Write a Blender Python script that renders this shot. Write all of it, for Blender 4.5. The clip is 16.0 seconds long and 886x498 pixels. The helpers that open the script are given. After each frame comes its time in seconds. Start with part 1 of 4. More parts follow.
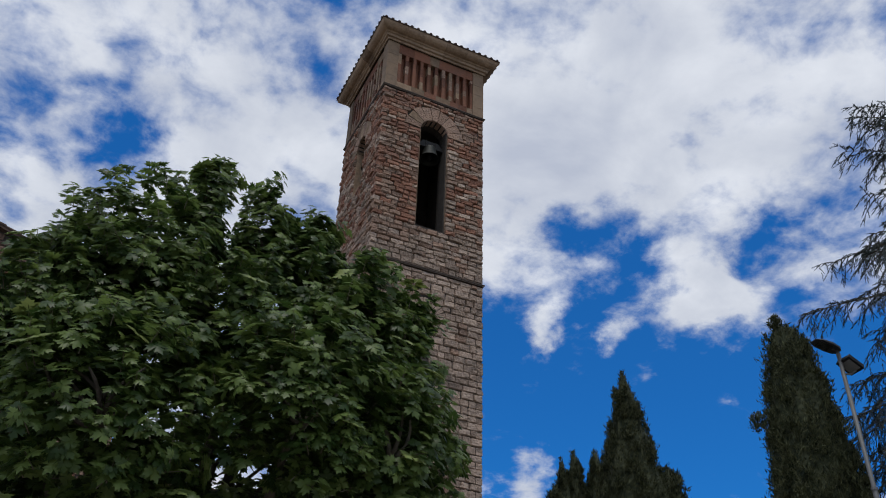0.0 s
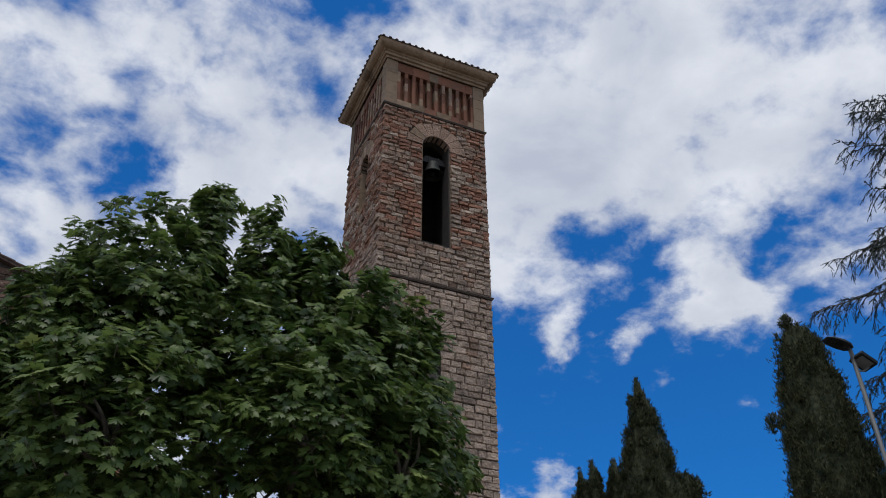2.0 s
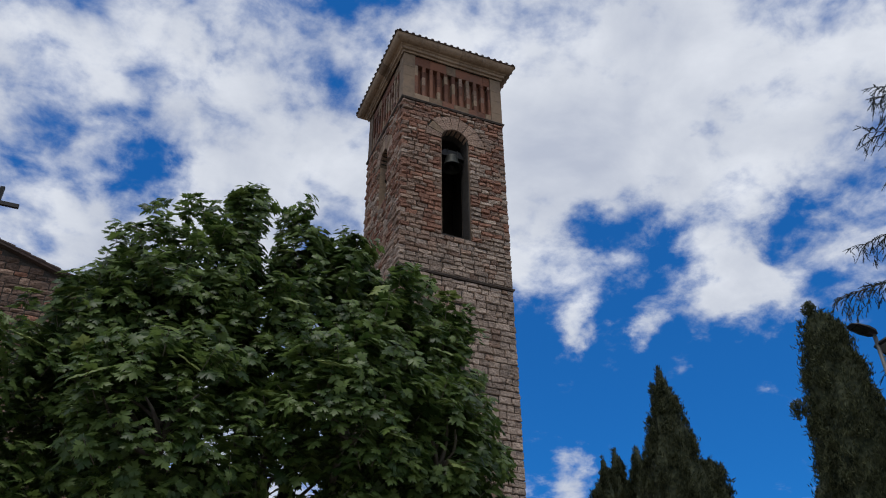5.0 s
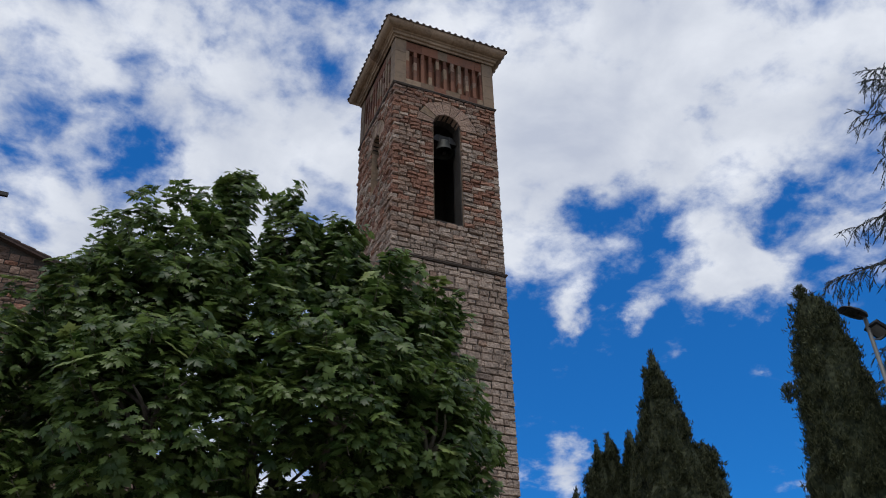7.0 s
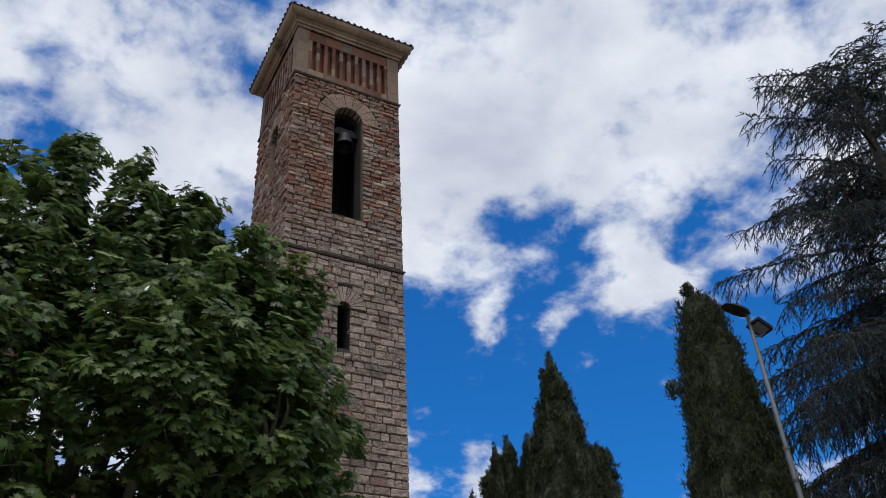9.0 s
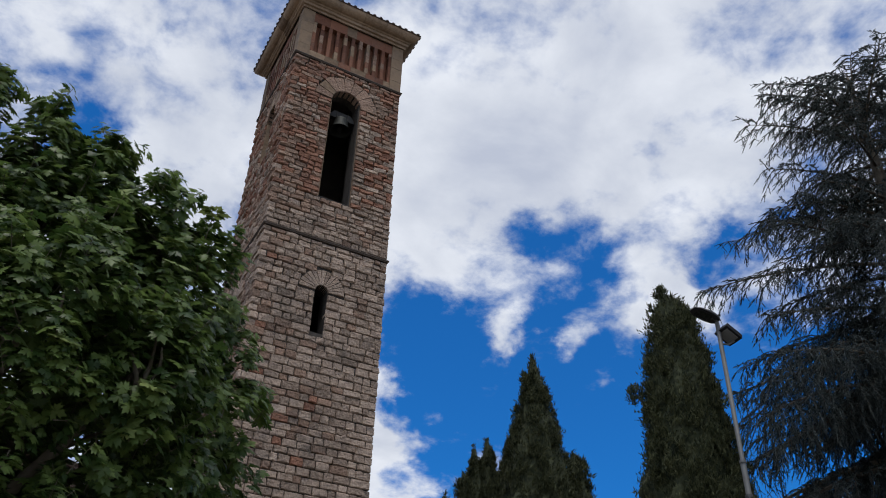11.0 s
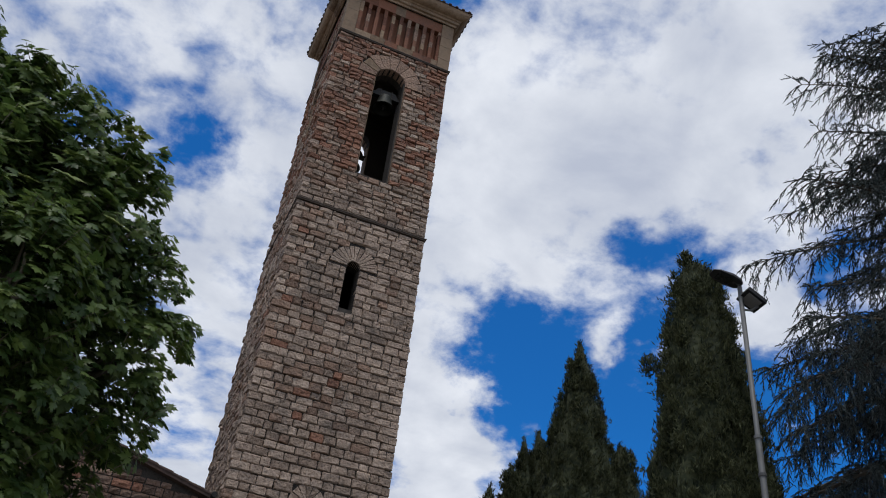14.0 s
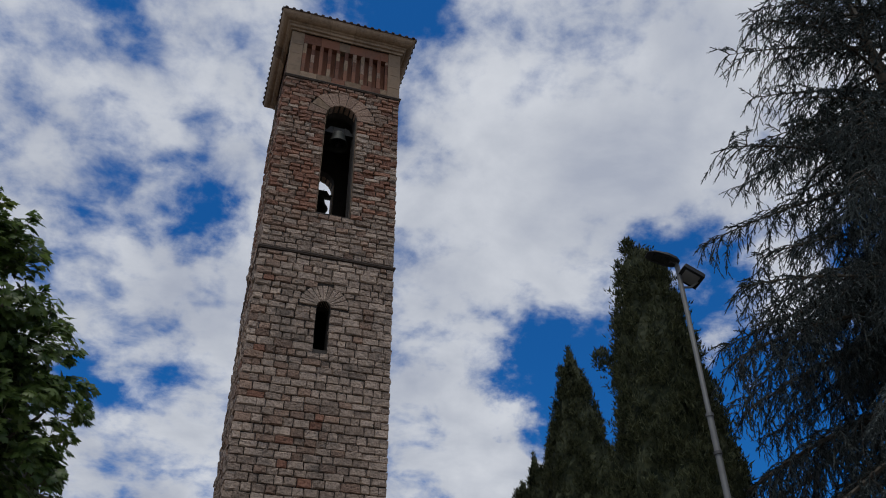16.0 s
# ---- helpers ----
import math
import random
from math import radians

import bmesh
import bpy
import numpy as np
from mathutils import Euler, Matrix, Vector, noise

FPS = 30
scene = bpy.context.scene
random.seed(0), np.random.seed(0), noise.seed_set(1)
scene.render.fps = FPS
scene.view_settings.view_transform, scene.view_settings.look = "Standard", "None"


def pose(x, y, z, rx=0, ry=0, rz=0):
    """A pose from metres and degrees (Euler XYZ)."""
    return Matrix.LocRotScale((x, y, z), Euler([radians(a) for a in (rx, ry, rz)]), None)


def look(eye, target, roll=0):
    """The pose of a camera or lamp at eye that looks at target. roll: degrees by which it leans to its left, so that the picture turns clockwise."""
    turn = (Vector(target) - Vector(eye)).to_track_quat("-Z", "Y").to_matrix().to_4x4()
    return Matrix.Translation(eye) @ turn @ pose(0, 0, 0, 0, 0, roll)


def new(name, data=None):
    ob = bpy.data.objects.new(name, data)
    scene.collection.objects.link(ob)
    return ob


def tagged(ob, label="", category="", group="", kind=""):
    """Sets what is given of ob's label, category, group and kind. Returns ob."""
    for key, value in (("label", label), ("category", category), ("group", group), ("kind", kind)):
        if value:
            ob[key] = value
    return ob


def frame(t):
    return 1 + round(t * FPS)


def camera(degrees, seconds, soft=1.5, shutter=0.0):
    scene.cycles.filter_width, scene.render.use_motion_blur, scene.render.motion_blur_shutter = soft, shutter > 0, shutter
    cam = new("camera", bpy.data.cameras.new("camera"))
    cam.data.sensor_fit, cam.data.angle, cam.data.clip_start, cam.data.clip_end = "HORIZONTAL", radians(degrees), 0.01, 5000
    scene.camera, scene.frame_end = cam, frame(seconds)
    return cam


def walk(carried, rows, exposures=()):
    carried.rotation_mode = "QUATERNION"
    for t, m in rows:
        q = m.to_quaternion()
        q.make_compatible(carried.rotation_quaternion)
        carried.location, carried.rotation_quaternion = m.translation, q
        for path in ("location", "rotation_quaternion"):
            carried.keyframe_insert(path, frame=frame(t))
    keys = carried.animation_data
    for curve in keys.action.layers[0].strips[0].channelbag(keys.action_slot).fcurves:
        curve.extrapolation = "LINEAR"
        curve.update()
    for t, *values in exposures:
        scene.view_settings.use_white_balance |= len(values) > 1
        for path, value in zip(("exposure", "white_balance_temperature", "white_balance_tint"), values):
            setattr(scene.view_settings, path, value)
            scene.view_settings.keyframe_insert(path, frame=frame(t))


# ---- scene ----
cam = camera(55.0, 16.0, soft=1.0)
PATH = [
    (0, (0.477, 0.168, 1.697), (1.173, 1.649, 2.848), 2.0),
    (0.5, (0.536, 0.153, 1.714), (1.233, 1.63, 2.868), 1.7),
    (1, (0.583, 0.112, 1.714), (1.277, 1.578, 2.884), 1.2),
    (1.5, (0.597, 0.099, 1.707), (1.277, 1.565, 2.885), 0.3),
    (2, (0.571, 0.104, 1.702), (1.236, 1.577, 2.88), -0.2),
    (2.5, (0.509, 0.092, 1.691), (1.166, 1.571, 2.866), -0.2),
    (3, (0.434, 0.075, 1.666), (1.093, 1.558, 2.835), -0.3),
    (3.5, (0.374, 0.045, 1.635), (1.028, 1.534, 2.801), -0.2),
    (4, (0.342, 0.017, 1.618), (0.987, 1.509, 2.783), -0.2),
    (6.5, (0.295, -0.018, 1.642), (0.928, 1.492, 2.791), -0.6),
    (7, (0.378, -0.003, 1.638), (1.035, 1.508, 2.772), -1.1),
    (7.5, (0.552, 0.06, 1.624), (1.245, 1.573, 2.735), -1.4),
    (8, (0.779, 0.183, 1.635), (1.555, 1.662, 2.735), -2.5),
    (8.5, (1.048, 0.287, 1.654), (1.877, 1.705, 2.794), -2.9),
    (9, (1.337, 0.389, 1.684), (2.161, 1.808, 2.826), -3.5),
    (11.3, (3.001, 0.493, 1.614), (3.768, 1.933, 2.772), 2.1),
    (11.5, (3.148, 0.504, 1.611), (3.905, 1.943, 2.775), 1.8),
    (12, (3.507, 0.576, 1.607), (4.198, 2.101, 2.7), 0.9),
    (12.5, (3.879, 0.669, 1.602), (4.59, 2.244, 2.609), 3.6),
    (13, (4.252, 0.733, 1.591), (4.893, 2.333, 2.606), 4.8),
    (13.5, (4.628, 0.815, 1.572), (5.241, 2.427, 2.586), 7.6),
    (14, (5.06, 0.817, 1.52), (5.619, 2.349, 2.679), 7.0),
    (14.5, (5.452, 0.811, 1.502), (5.861, 2.304, 2.768), 3.9),
    (15, (5.823, 0.761, 1.515), (6.201, 2.166, 2.888), 1.8),
    (15.5, (6.211, 0.65, 1.534), (6.687, 2.133, 2.789), -1.6),
    (16, (6.615, 0.536, 1.551), (7.115, 2.045, 2.765), -0.7),
]
EXPOSURES = [(0, -0.03), (6.3, -0.03), (7.6, 0.1), (9.2, 0.09), (12, 0.05), (13.5, 0.05), (14.6, -0.14), (15.2, -0.28), (16, -0.37)]
walk(cam, [(t, look(eye, target, roll)) for t, eye, target, roll in PATH], EXPOSURES)

# ---- sky and sun ----
SUN_AZ, SUN_EL = 205.0, 70.0   # degrees clockwise from +y, and above the horizon


def heading(az, el):
    a, e = radians(az), radians(el)
    return Vector((math.sin(a) * math.cos(e), math.cos(a) * math.cos(e), math.sin(e)))


def build_world():
    world = bpy.data.worlds.new("sky")
    scene.world = world
    world.use_nodes = True
    nt = world.node_tree
    nt.nodes.clear()
    N, L = nt.nodes.new, nt.links.new

    def value(sock, v):
        if isinstance(v, (int, float)):
            sock.default_value = v
        else:
            L(v, sock)

    def calc(op, a, b=0.0, c=0.0, clamp=False):
        n = N("ShaderNodeMath")
        n.operation, n.use_clamp = op, clamp
        for s, v in zip(n.inputs, (a, b, c)):
            value(s, v)
        return n.outputs[0]

    def noisy(vec, scale, detail, rough, dist=0.0):
        n = N("ShaderNodeTexNoise")
        n.inputs["Scale"].default_value, n.inputs["Detail"].default_value = scale, detail
        n.inputs["Roughness"].default_value, n.inputs["Distortion"].default_value = rough, dist
        L(vec, n.inputs["Vector"])
        return n

    way = N("ShaderNodeTexCoord").outputs["Generated"]
    # ragged edges: the direction is shifted by noise before the gaps are told from the clouds
    shift = noisy(way, 9.0, 7.0, 0.6)
    sub = N("ShaderNodeVectorMath")
    sub.operation = "SUBTRACT"
    L(shift.outputs["Color"], sub.inputs[0])
    sub.inputs[1].default_value = (0.5, 0.5, 0.5)
    mad = N("ShaderNodeVectorMath")
    mad.operation = "MULTIPLY_ADD"
    L(sub.outputs[0], mad.inputs[0])
    mad.inputs[1].default_value = (0.15, 0.15, 0.15)
    L(way, mad.inputs[2])
    unit = N("ShaderNodeVectorMath")
    unit.operation = "NORMALIZE"
    L(mad.outputs[0], unit.inputs[0])
    # openings in the cloud and banks of cloud
    total = None
    for az, el, r, w in OPENINGS + BANKS:
        dot = N("ShaderNodeVectorMath")
        dot.operation = "DOT_PRODUCT"
        L(unit.outputs[0], dot.inputs[0])
        dot.inputs[1].default_value = heading(az, el)
        k = 2.0 / radians(r) ** 2
        g = calc("MULTIPLY", calc("EXPONENT", calc("MULTIPLY_ADD", dot.outputs["Value"], k, -k)), w)
        total = g if total is None else calc("ADD", total, g)
    # the layer itself, seen in perspective from below
    sep = N("ShaderNodeSeparateXYZ")
    L(way, sep.inputs[0])
    high = calc("ADD", calc("MAXIMUM", sep.outputs[2], 0.0), 0.22)
    com = N("ShaderNodeCombineXYZ")
    L(calc("DIVIDE", sep.outputs[0], high), com.inputs[0])
    L(calc("DIVIDE", sep.outputs[1], high), com.inputs[1])
    layer = noisy(com.outputs[0], 6.5, 10.0, 0.56, 0.2)
    fine = noisy(com.outputs[0], 15.0, 8.0, 0.58, 0.2)
    dens = calc("MULTIPLY_ADD", layer.outputs["Fac"], 2.2, -0.5)
    dens = calc("ADD", dens, calc("MULTIPLY_ADD", fine.outputs["Fac"], 1.7, -0.85))
    dens = calc("ADD", dens, total)
    cover = N("ShaderNodeMapRange")
    cover.interpolation_type = "SMOOTHSTEP"
    for n, v in (("From Min", -0.12), ("From Max", 0.86)):
        cover.inputs[n].default_value = v
    L(dens, cover.inputs["Value"])
    ramp = N("ShaderNodeValToRGB")
    els = ramp.color_ramp.elements
    els[0].position, els[0].color = 0.3, (0.47, 0.515, 0.625, 1)
    els[1].position, els[1].color = 0.68, (0.775, 0.81, 0.88, 1)
    mid = els.new(0.48)
    mid.color = (0.61, 0.65, 0.735, 1)
    tone = noisy(com.outputs[0], 5.0, 9.0, 0.55, 0.2)
    L(tone.outputs["Fac"], ramp.inputs[0])
    sky = N("ShaderNodeTexSky")
    sky.sky_type, sky.sun_disc = "NISHITA", False
    sky.sun_elevation, sky.sun_rotation = radians(SUN_EL), radians(SUN_AZ)
    blue = N("ShaderNodeMix")
    blue.data_type, blue.blend_type = "RGBA", "MULTIPLY"
    blue.inputs["Factor"].default_value = 1.0
    L(sky.outputs[0], blue.inputs["A"])
    blue.inputs["B"].default_value = SKY_TINT
    mix = N("ShaderNodeMix")
    mix.data_type = "RGBA"
    L(cover.outputs[0], mix.inputs["Factor"])
    L(blue.outputs["Result"], mix.inputs["A"])
    gain = N("ShaderNodeMix")
    gain.data_type, gain.blend_type = "RGBA", "MULTIPLY"
    gain.inputs["Factor"].default_value = 1.0
    L(ramp.outputs[0], gain.inputs["A"])
    gain.inputs["B"].default_value = (10.3, 10.3, 10.3, 1)
    L(gain.outputs["Result"], mix.inputs["B"])
    back = N("ShaderNodeBackground")
    back.inputs["Strength"].default_value = 0.1
    L(mix.outputs["Result"], back.inputs["Color"])
    out = N("ShaderNodeOutputWorld")
    L(back.outputs[0], out.inputs["Surface"])
    world.cycles.sampling_method, world.cycles.sample_map_resolution = "MANUAL", 512


SKY_TINT = (0.1, 0.67, 1.34, 1)
# azimuth, elevation, radius in degrees, weight
OPENINGS = [
    (37, 20.5, 10, -1.5), (26.5, 28.5, 3.4, -1.1), (53, 23, 6, -1.1), (35.6, 36.2, 2.5, -0.8), (50.4, 33.3, 2.4, -0.85),
    (45, 42.3, 1.3, -0.4), (-1.5, 37.5, 2.3, -0.75), (-8.5, 39.8, 4, -0.5), (1, 47.4, 1.6, -0.5), (12.6, 46.4, 1.8, -0.4),
    (-11.3, 50.8, 3, -0.65), (13.8, 53.8, 4.8, -0.95), (-6.9, 25.6, 2.4, -0.8), (39.5, 33, 3, -0.65),
]
BANKS = [
    (33.7, 30.4, 1.2, 0.75), (39.2, 29.7, 1.1, 0.65), (45.2, 30.8, 2.6, 1.05), (22.4, 23.2, 2.8, 1.4), (23.5, 14.5, 4.6, 1.6),
    (20, 27.3, 2.4, 0.8), (32.2, 20.0, 1.9, 1.1), (47.8, 15.4, 2.2, 1.1), (40, 43, 10, 0.5), (24, 39, 6, 0.45), (2, 42, 9, 0.2),
]
build_world()
sun = new("sun", bpy.data.lights.new("sun", "SUN"))
sun.data.energy, sun.data.angle, sun.data.color = 1.3, radians(14), (1.0, 0.95, 0.88)
sun.matrix_world = look(heading(SUN_AZ, SUN_EL) * 80, (0, 0, 0))


# ---- materials ----
def rgba(c):
    return (*c, 1.0)


def material(name, dark, light, rough=0.85, grain=14.0, bump=0.25, bump_scale=40.0, spread=0.35, stain=None, stain_amt=0.5,
             island=False, depth=0.03, translucent=0.0, metal=0.0, spec=0.3):
    m = bpy.data.materials.new(name)
    m.use_nodes = True
    nt = m.node_tree
    N, L = nt.nodes.new, nt.links.new
    p = nt.nodes["Principled BSDF"]
    p.inputs["Roughness"].default_value, p.inputs["Metallic"].default_value = rough, metal
    p.inputs["Specular IOR Level"].default_value = spec
    geo = N("ShaderNodeNewGeometry")
    pos = geo.outputs["Position"]
    a = N("ShaderNodeTexNoise")
    a.inputs["Scale"].default_value, a.inputs["Detail"].default_value, a.inputs["Roughness"].default_value = grain, 6.0, 0.65
    L(pos, a.inputs["Vector"])
    rnd = geo.outputs["Random Per Island"] if island else N("ShaderNodeObjectInfo").outputs["Random"]
    add = N("ShaderNodeMath")
    add.operation = "MULTIPLY_ADD"
    L(rnd, add.inputs[0])
    add.inputs[1].default_value = spread * 2
    sub = N("ShaderNodeMath")
    sub.operation = "SUBTRACT"
    L(a.outputs["Fac"], sub.inputs[0])
    sub.inputs[1].default_value = spread
    L(sub.outputs[0], add.inputs[2])
    ramp = N("ShaderNodeValToRGB")
    ramp.color_ramp.elements[0].position, ramp.color_ramp.elements[0].color = 0.22, rgba(dark)
    ramp.color_ramp.elements[1].position, ramp.color_ramp.elements[1].color = 0.78, rgba(light)
    L(add.outputs[0], ramp.inputs[0])
    colour = ramp.outputs[0]
    if stain:
        b = N("ShaderNodeTexNoise")
        b.inputs["Scale"].default_value, b.inputs["Detail"].default_value = 1.3, 8.0
        b.inputs["Roughness"].default_value = 0.7
        L(pos, b.inputs["Vector"])
        r = N("ShaderNodeMapRange")
        r.inputs["From Min"].default_value, r.inputs["From Max"].default_value = 0.5, 0.72
        r.inputs["To Max"].default_value = stain_amt
        L(b.outputs["Fac"], r.inputs["Value"])
        mx = N("ShaderNodeMix")
        mx.data_type = "RGBA"
        L(r.outputs[0], mx.inputs["Factor"])
        L(colour, mx.inputs["A"])
        mx.inputs["B"].default_value = rgba(stain)
        colour = mx.outputs["Result"]
    L(colour, p.inputs["Base Color"])
    if bump:
        c = N("ShaderNodeTexNoise")
        c.inputs["Scale"].default_value, c.inputs["Detail"].default_value = bump_scale, 5.0
        L(pos, c.inputs["Vector"])
        bp = N("ShaderNodeBump")
        bp.inputs["Strength"].default_value, bp.inputs["Distance"].default_value = bump, depth
        L(c.outputs["Fac"], bp.inputs["Height"])
        L(bp.outputs[0], p.inputs["Normal"])
    if translucent:
        t = N("ShaderNodeBsdfTranslucent")
        L(colour, t.inputs["Color"])
        ms = N("ShaderNodeMixShader")
        ms.inputs[0].default_value = translucent
        L(p.outputs[0], ms.inputs[1])
        L(t.outputs[0], ms.inputs[2])
        L(ms.outputs[0], nt.nodes["Material Output"].inputs["Surface"])
    return m


STAIN = (0.10, 0.085, 0.07)
M = {}
for isl in (False, True):
    k = "_i" if isl else ""
    M["grey" + k] = material("pale_sandstone" + k, (0.21, 0.15, 0.11), (0.53, 0.4, 0.305), stain=STAIN, island=isl, grain=13, bump=1.0, bump_scale=15, depth=0.075, stain_amt=0.7, spread=0.19)
    M["brown" + k] = material("brown_sandstone" + k, (0.185, 0.115, 0.08), (0.41, 0.27, 0.19), stain=STAIN, island=isl, grain=13, bump=1.0, bump_scale=15, depth=0.075, stain_amt=0.7, spread=0.19)
    M["red" + k] = material("reddish_sandstone" + k, (0.18, 0.08, 0.05), (0.36, 0.178, 0.112), stain=STAIN, island=isl, grain=13, bump=1.0, bump_scale=15, depth=0.075, stain_amt=0.7, spread=0.19)
    M["brick" + k] = material("red_brick" + k, (0.115, 0.046, 0.027), (0.235, 0.1, 0.058), stain=STAIN, island=isl, grain=12)
M["rubble_i"] = material("dark_rubble_stone", (0.085, 0.055, 0.04), (0.24, 0.15, 0.105), stain=STAIN, island=True, grain=13, bump=1.0, bump_scale=15, depth=0.06, stain_amt=0.7, spread=0.22)
M["mortar"] = material("weathered_mortar", (0.035, 0.029, 0.024), (0.095, 0.08, 0.066), stain=STAIN, grain=20)
M["trim"] = material("dressed_grey_stone", (0.125, 0.082, 0.051), (0.25, 0.173, 0.112), stain=STAIN, grain=6, bump=0.15)
M["cornice"] = material("weathered_cornice_stone", (0.165, 0.107, 0.065), (0.37, 0.257, 0.165), stain=STAIN, grain=6, bump=0.4, spread=0.25)
# string course stone, its colour darkened to paint in the thin shadow line
M["string"] = material("shade_darkened_ledge", (0.04, 0.031, 0.025), (0.105, 0.08, 0.064), stain=STAIN, grain=8, bump=0.3)
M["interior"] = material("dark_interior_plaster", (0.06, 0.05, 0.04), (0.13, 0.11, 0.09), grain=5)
M["tile"] = material("old_clay_roof_tile", (0.03, 0.022, 0.019), (0.1, 0.062, 0.048), stain=(0.05, 0.05, 0.04), island=True, grain=10)
M["bronze"] = material("aged_bronze", (0.02, 0.022, 0.018), (0.05, 0.054, 0.044), rough=0.6, metal=0.4, grain=6, bump=0.05)
M["iron"] = material("dark_iron", (0.02, 0.02, 0.02), (0.05, 0.045, 0.04), rough=0.6, metal=0.6, bump=0.05)
M["leaf"] = material("plane_leaf", (0.037, 0.072, 0.016), (0.16, 0.225, 0.058), rough=0.42, grain=2.0, bump=0, island=True, spread=0.36, translucent=0.42)
M["leaf_obj"] = material("young_plane_leaf", (0.1, 0.14, 0.035), (0.25, 0.3, 0.09), rough=0.5, grain=2.0, bump=0, spread=0.4, translucent=0.28)
M["cypress"] = material("cypress_foliage", (0.011, 0.018, 0.007), (0.12, 0.128, 0.058), rough=0.8, grain=6.0, bump=0, island=True, spread=0.22, translucent=0.1)
M["cedar"] = material("cedar_needles", (0.018, 0.026, 0.025), (0.12, 0.14, 0.132), rough=0.75, grain=1.0, bump=0, island=True, spread=0.4, translucent=0.1)
M["bark"] = material("grey_bark", (0.05, 0.04, 0.03), (0.16, 0.135, 0.1), grain=7, bump=0.5, bump_scale=18)
M["galv"] = material("galvanised_steel", (0.085, 0.085, 0.085), (0.165, 0.165, 0.16), rough=0.6, metal=0.3, grain=4, bump=0.05, stain=(0.15, 0.14, 0.13), stain_amt=0.35)
M["lamp_black"] = material("black_lamp_housing", (0.012, 0.012, 0.013), (0.03, 0.03, 0.032), rough=0.45, grain=4, bump=0.03)
M["lens"] = material("frosted_lamp_glass", (0.1, 0.1, 0.095), (0.19, 0.185, 0.175), rough=0.2, grain=3, bump=0, spec=0.5)
M["dark_glass"] = material("dark_lamp_glass", (0.02, 0.02, 0.022), (0.05, 0.05, 0.055), rough=0.15, grain=3, bump=0, spec=0.5)
M["ground"] = material("pale_gravel_ground", (0.11, 0.1, 0.085), (0.22, 0.2, 0.17), grain=1.5, bump=0.5, bump_scale=12, stain=(0.1, 0.1, 0.06))
M["paving"] = material("stone_paving", (0.14, 0.13, 0.115), (0.28, 0.26, 0.235), grain=3, bump=0.2)


# ---- mesh helpers ----
def make(name, verts, faces, mats, parent=None, index=None, smooth=False, label=""):
    me = bpy.data.meshes.new(name)
    me.from_pydata([tuple(v) for v in verts], [], faces)
    for m in mats if isinstance(mats, (list, tuple)) else [mats]:
        me.materials.append(m)
    if index is not None:
        me.polygons.foreach_set("material_index", index)
    if smooth:
        me.polygons.foreach_set("use_smooth", [True] * len(me.polygons))
    me.update()
    ob = new(name, me)
    if parent is not None:
        ob.parent = parent
    if label:
        ob["label"] = label
    return ob


class Soup:
    """Collects boxes and prisms for one mesh."""

    def __init__(self):
        self.v, self.f, self.m = [], [], []

    def add(self, verts, faces, mat=0):
        o = len(self.v)
        self.v += [tuple(v) for v in verts]
        self.f += [tuple(i + o for i in f) for f in faces]
        self.m += [mat] * len(faces)

    def box(self, x0, x1, y0, y1, z0, z1, mat=0):
        self.add([(x, y, z) for z in (z0, z1) for x, y in ((x0, y0), (x1, y0), (x1, y1), (x0, y1))],
                 [(3, 2, 1, 0), (4, 5, 6, 7), (0, 1, 5, 4), (1, 2, 6, 5), (2, 3, 7, 6), (3, 0, 4, 7)], mat)

    def hexa(self, eight, mat=0):
        self.add(eight, [(3, 2, 1, 0), (4, 5, 6, 7), (0, 1, 5, 4), (1, 2, 6, 5), (2, 3, 7, 6), (3, 0, 4, 7)], mat)

    def tube(self, pts, radii, sides=8, mat=0, cap=True):
        rings, o = [], len(self.v)
        for i, p in enumerate(pts):
            p = Vector(p)
            d = (Vector(pts[min(i + 1, len(pts) - 1)]) - Vector(pts[max(i - 1, 0)])).normalized()
            a = d.orthogonal().normalized() if abs(d.z) < 0.95 else Vector((1, 0, 0))
            a = (a - d * a.dot(d)).normalized()
            b = d.cross(a)
            for k in range(sides):
                t = 2 * math.pi * k / sides
                self.v.append(tuple(p + (a * math.cos(t) + b * math.sin(t)) * radii[i]))
        for i in range(len(pts) - 1):
            for k in range(sides):
                q = (k + 1) % sides
                self.f.append((o + i * sides + k, o + i * sides + q, o + (i + 1) * sides + q, o + (i + 1) * sides + k))
                self.m.append(mat)
        if cap:
            self.f += [tuple(o + k for k in reversed(range(sides))), tuple(o + (len(pts) - 1) * sides + k for k in range(sides))]
            self.m += [mat, mat]

    def lathe(self, profile, centre, sides=24, mat=0, axis=None):
        o, c = len(self.v), Vector(centre)
        q = (axis or Vector((0, 0, 1))).to_track_quat("Z", "Y")
        for r, z in profile:
            for k in range(sides):
                t = 2 * math.pi * k / sides
                self.v.append(tuple(c + q @ Vector((r * math.cos(t), r * math.sin(t), z))))
        for i in range(len(profile) - 1):
            for k in range(sides):
                n = (k + 1) % sides
                self.f.append((o + i * sides + k, o + i * sides + n, o + (i + 1) * sides + n, o + (i + 1) * sides + k))
                self.m.append(mat)

    def done(self, name, mats, parent=None, smooth=False, label=""):
        return make(name, self.v, self.f, mats, parent, self.m, smooth, label)


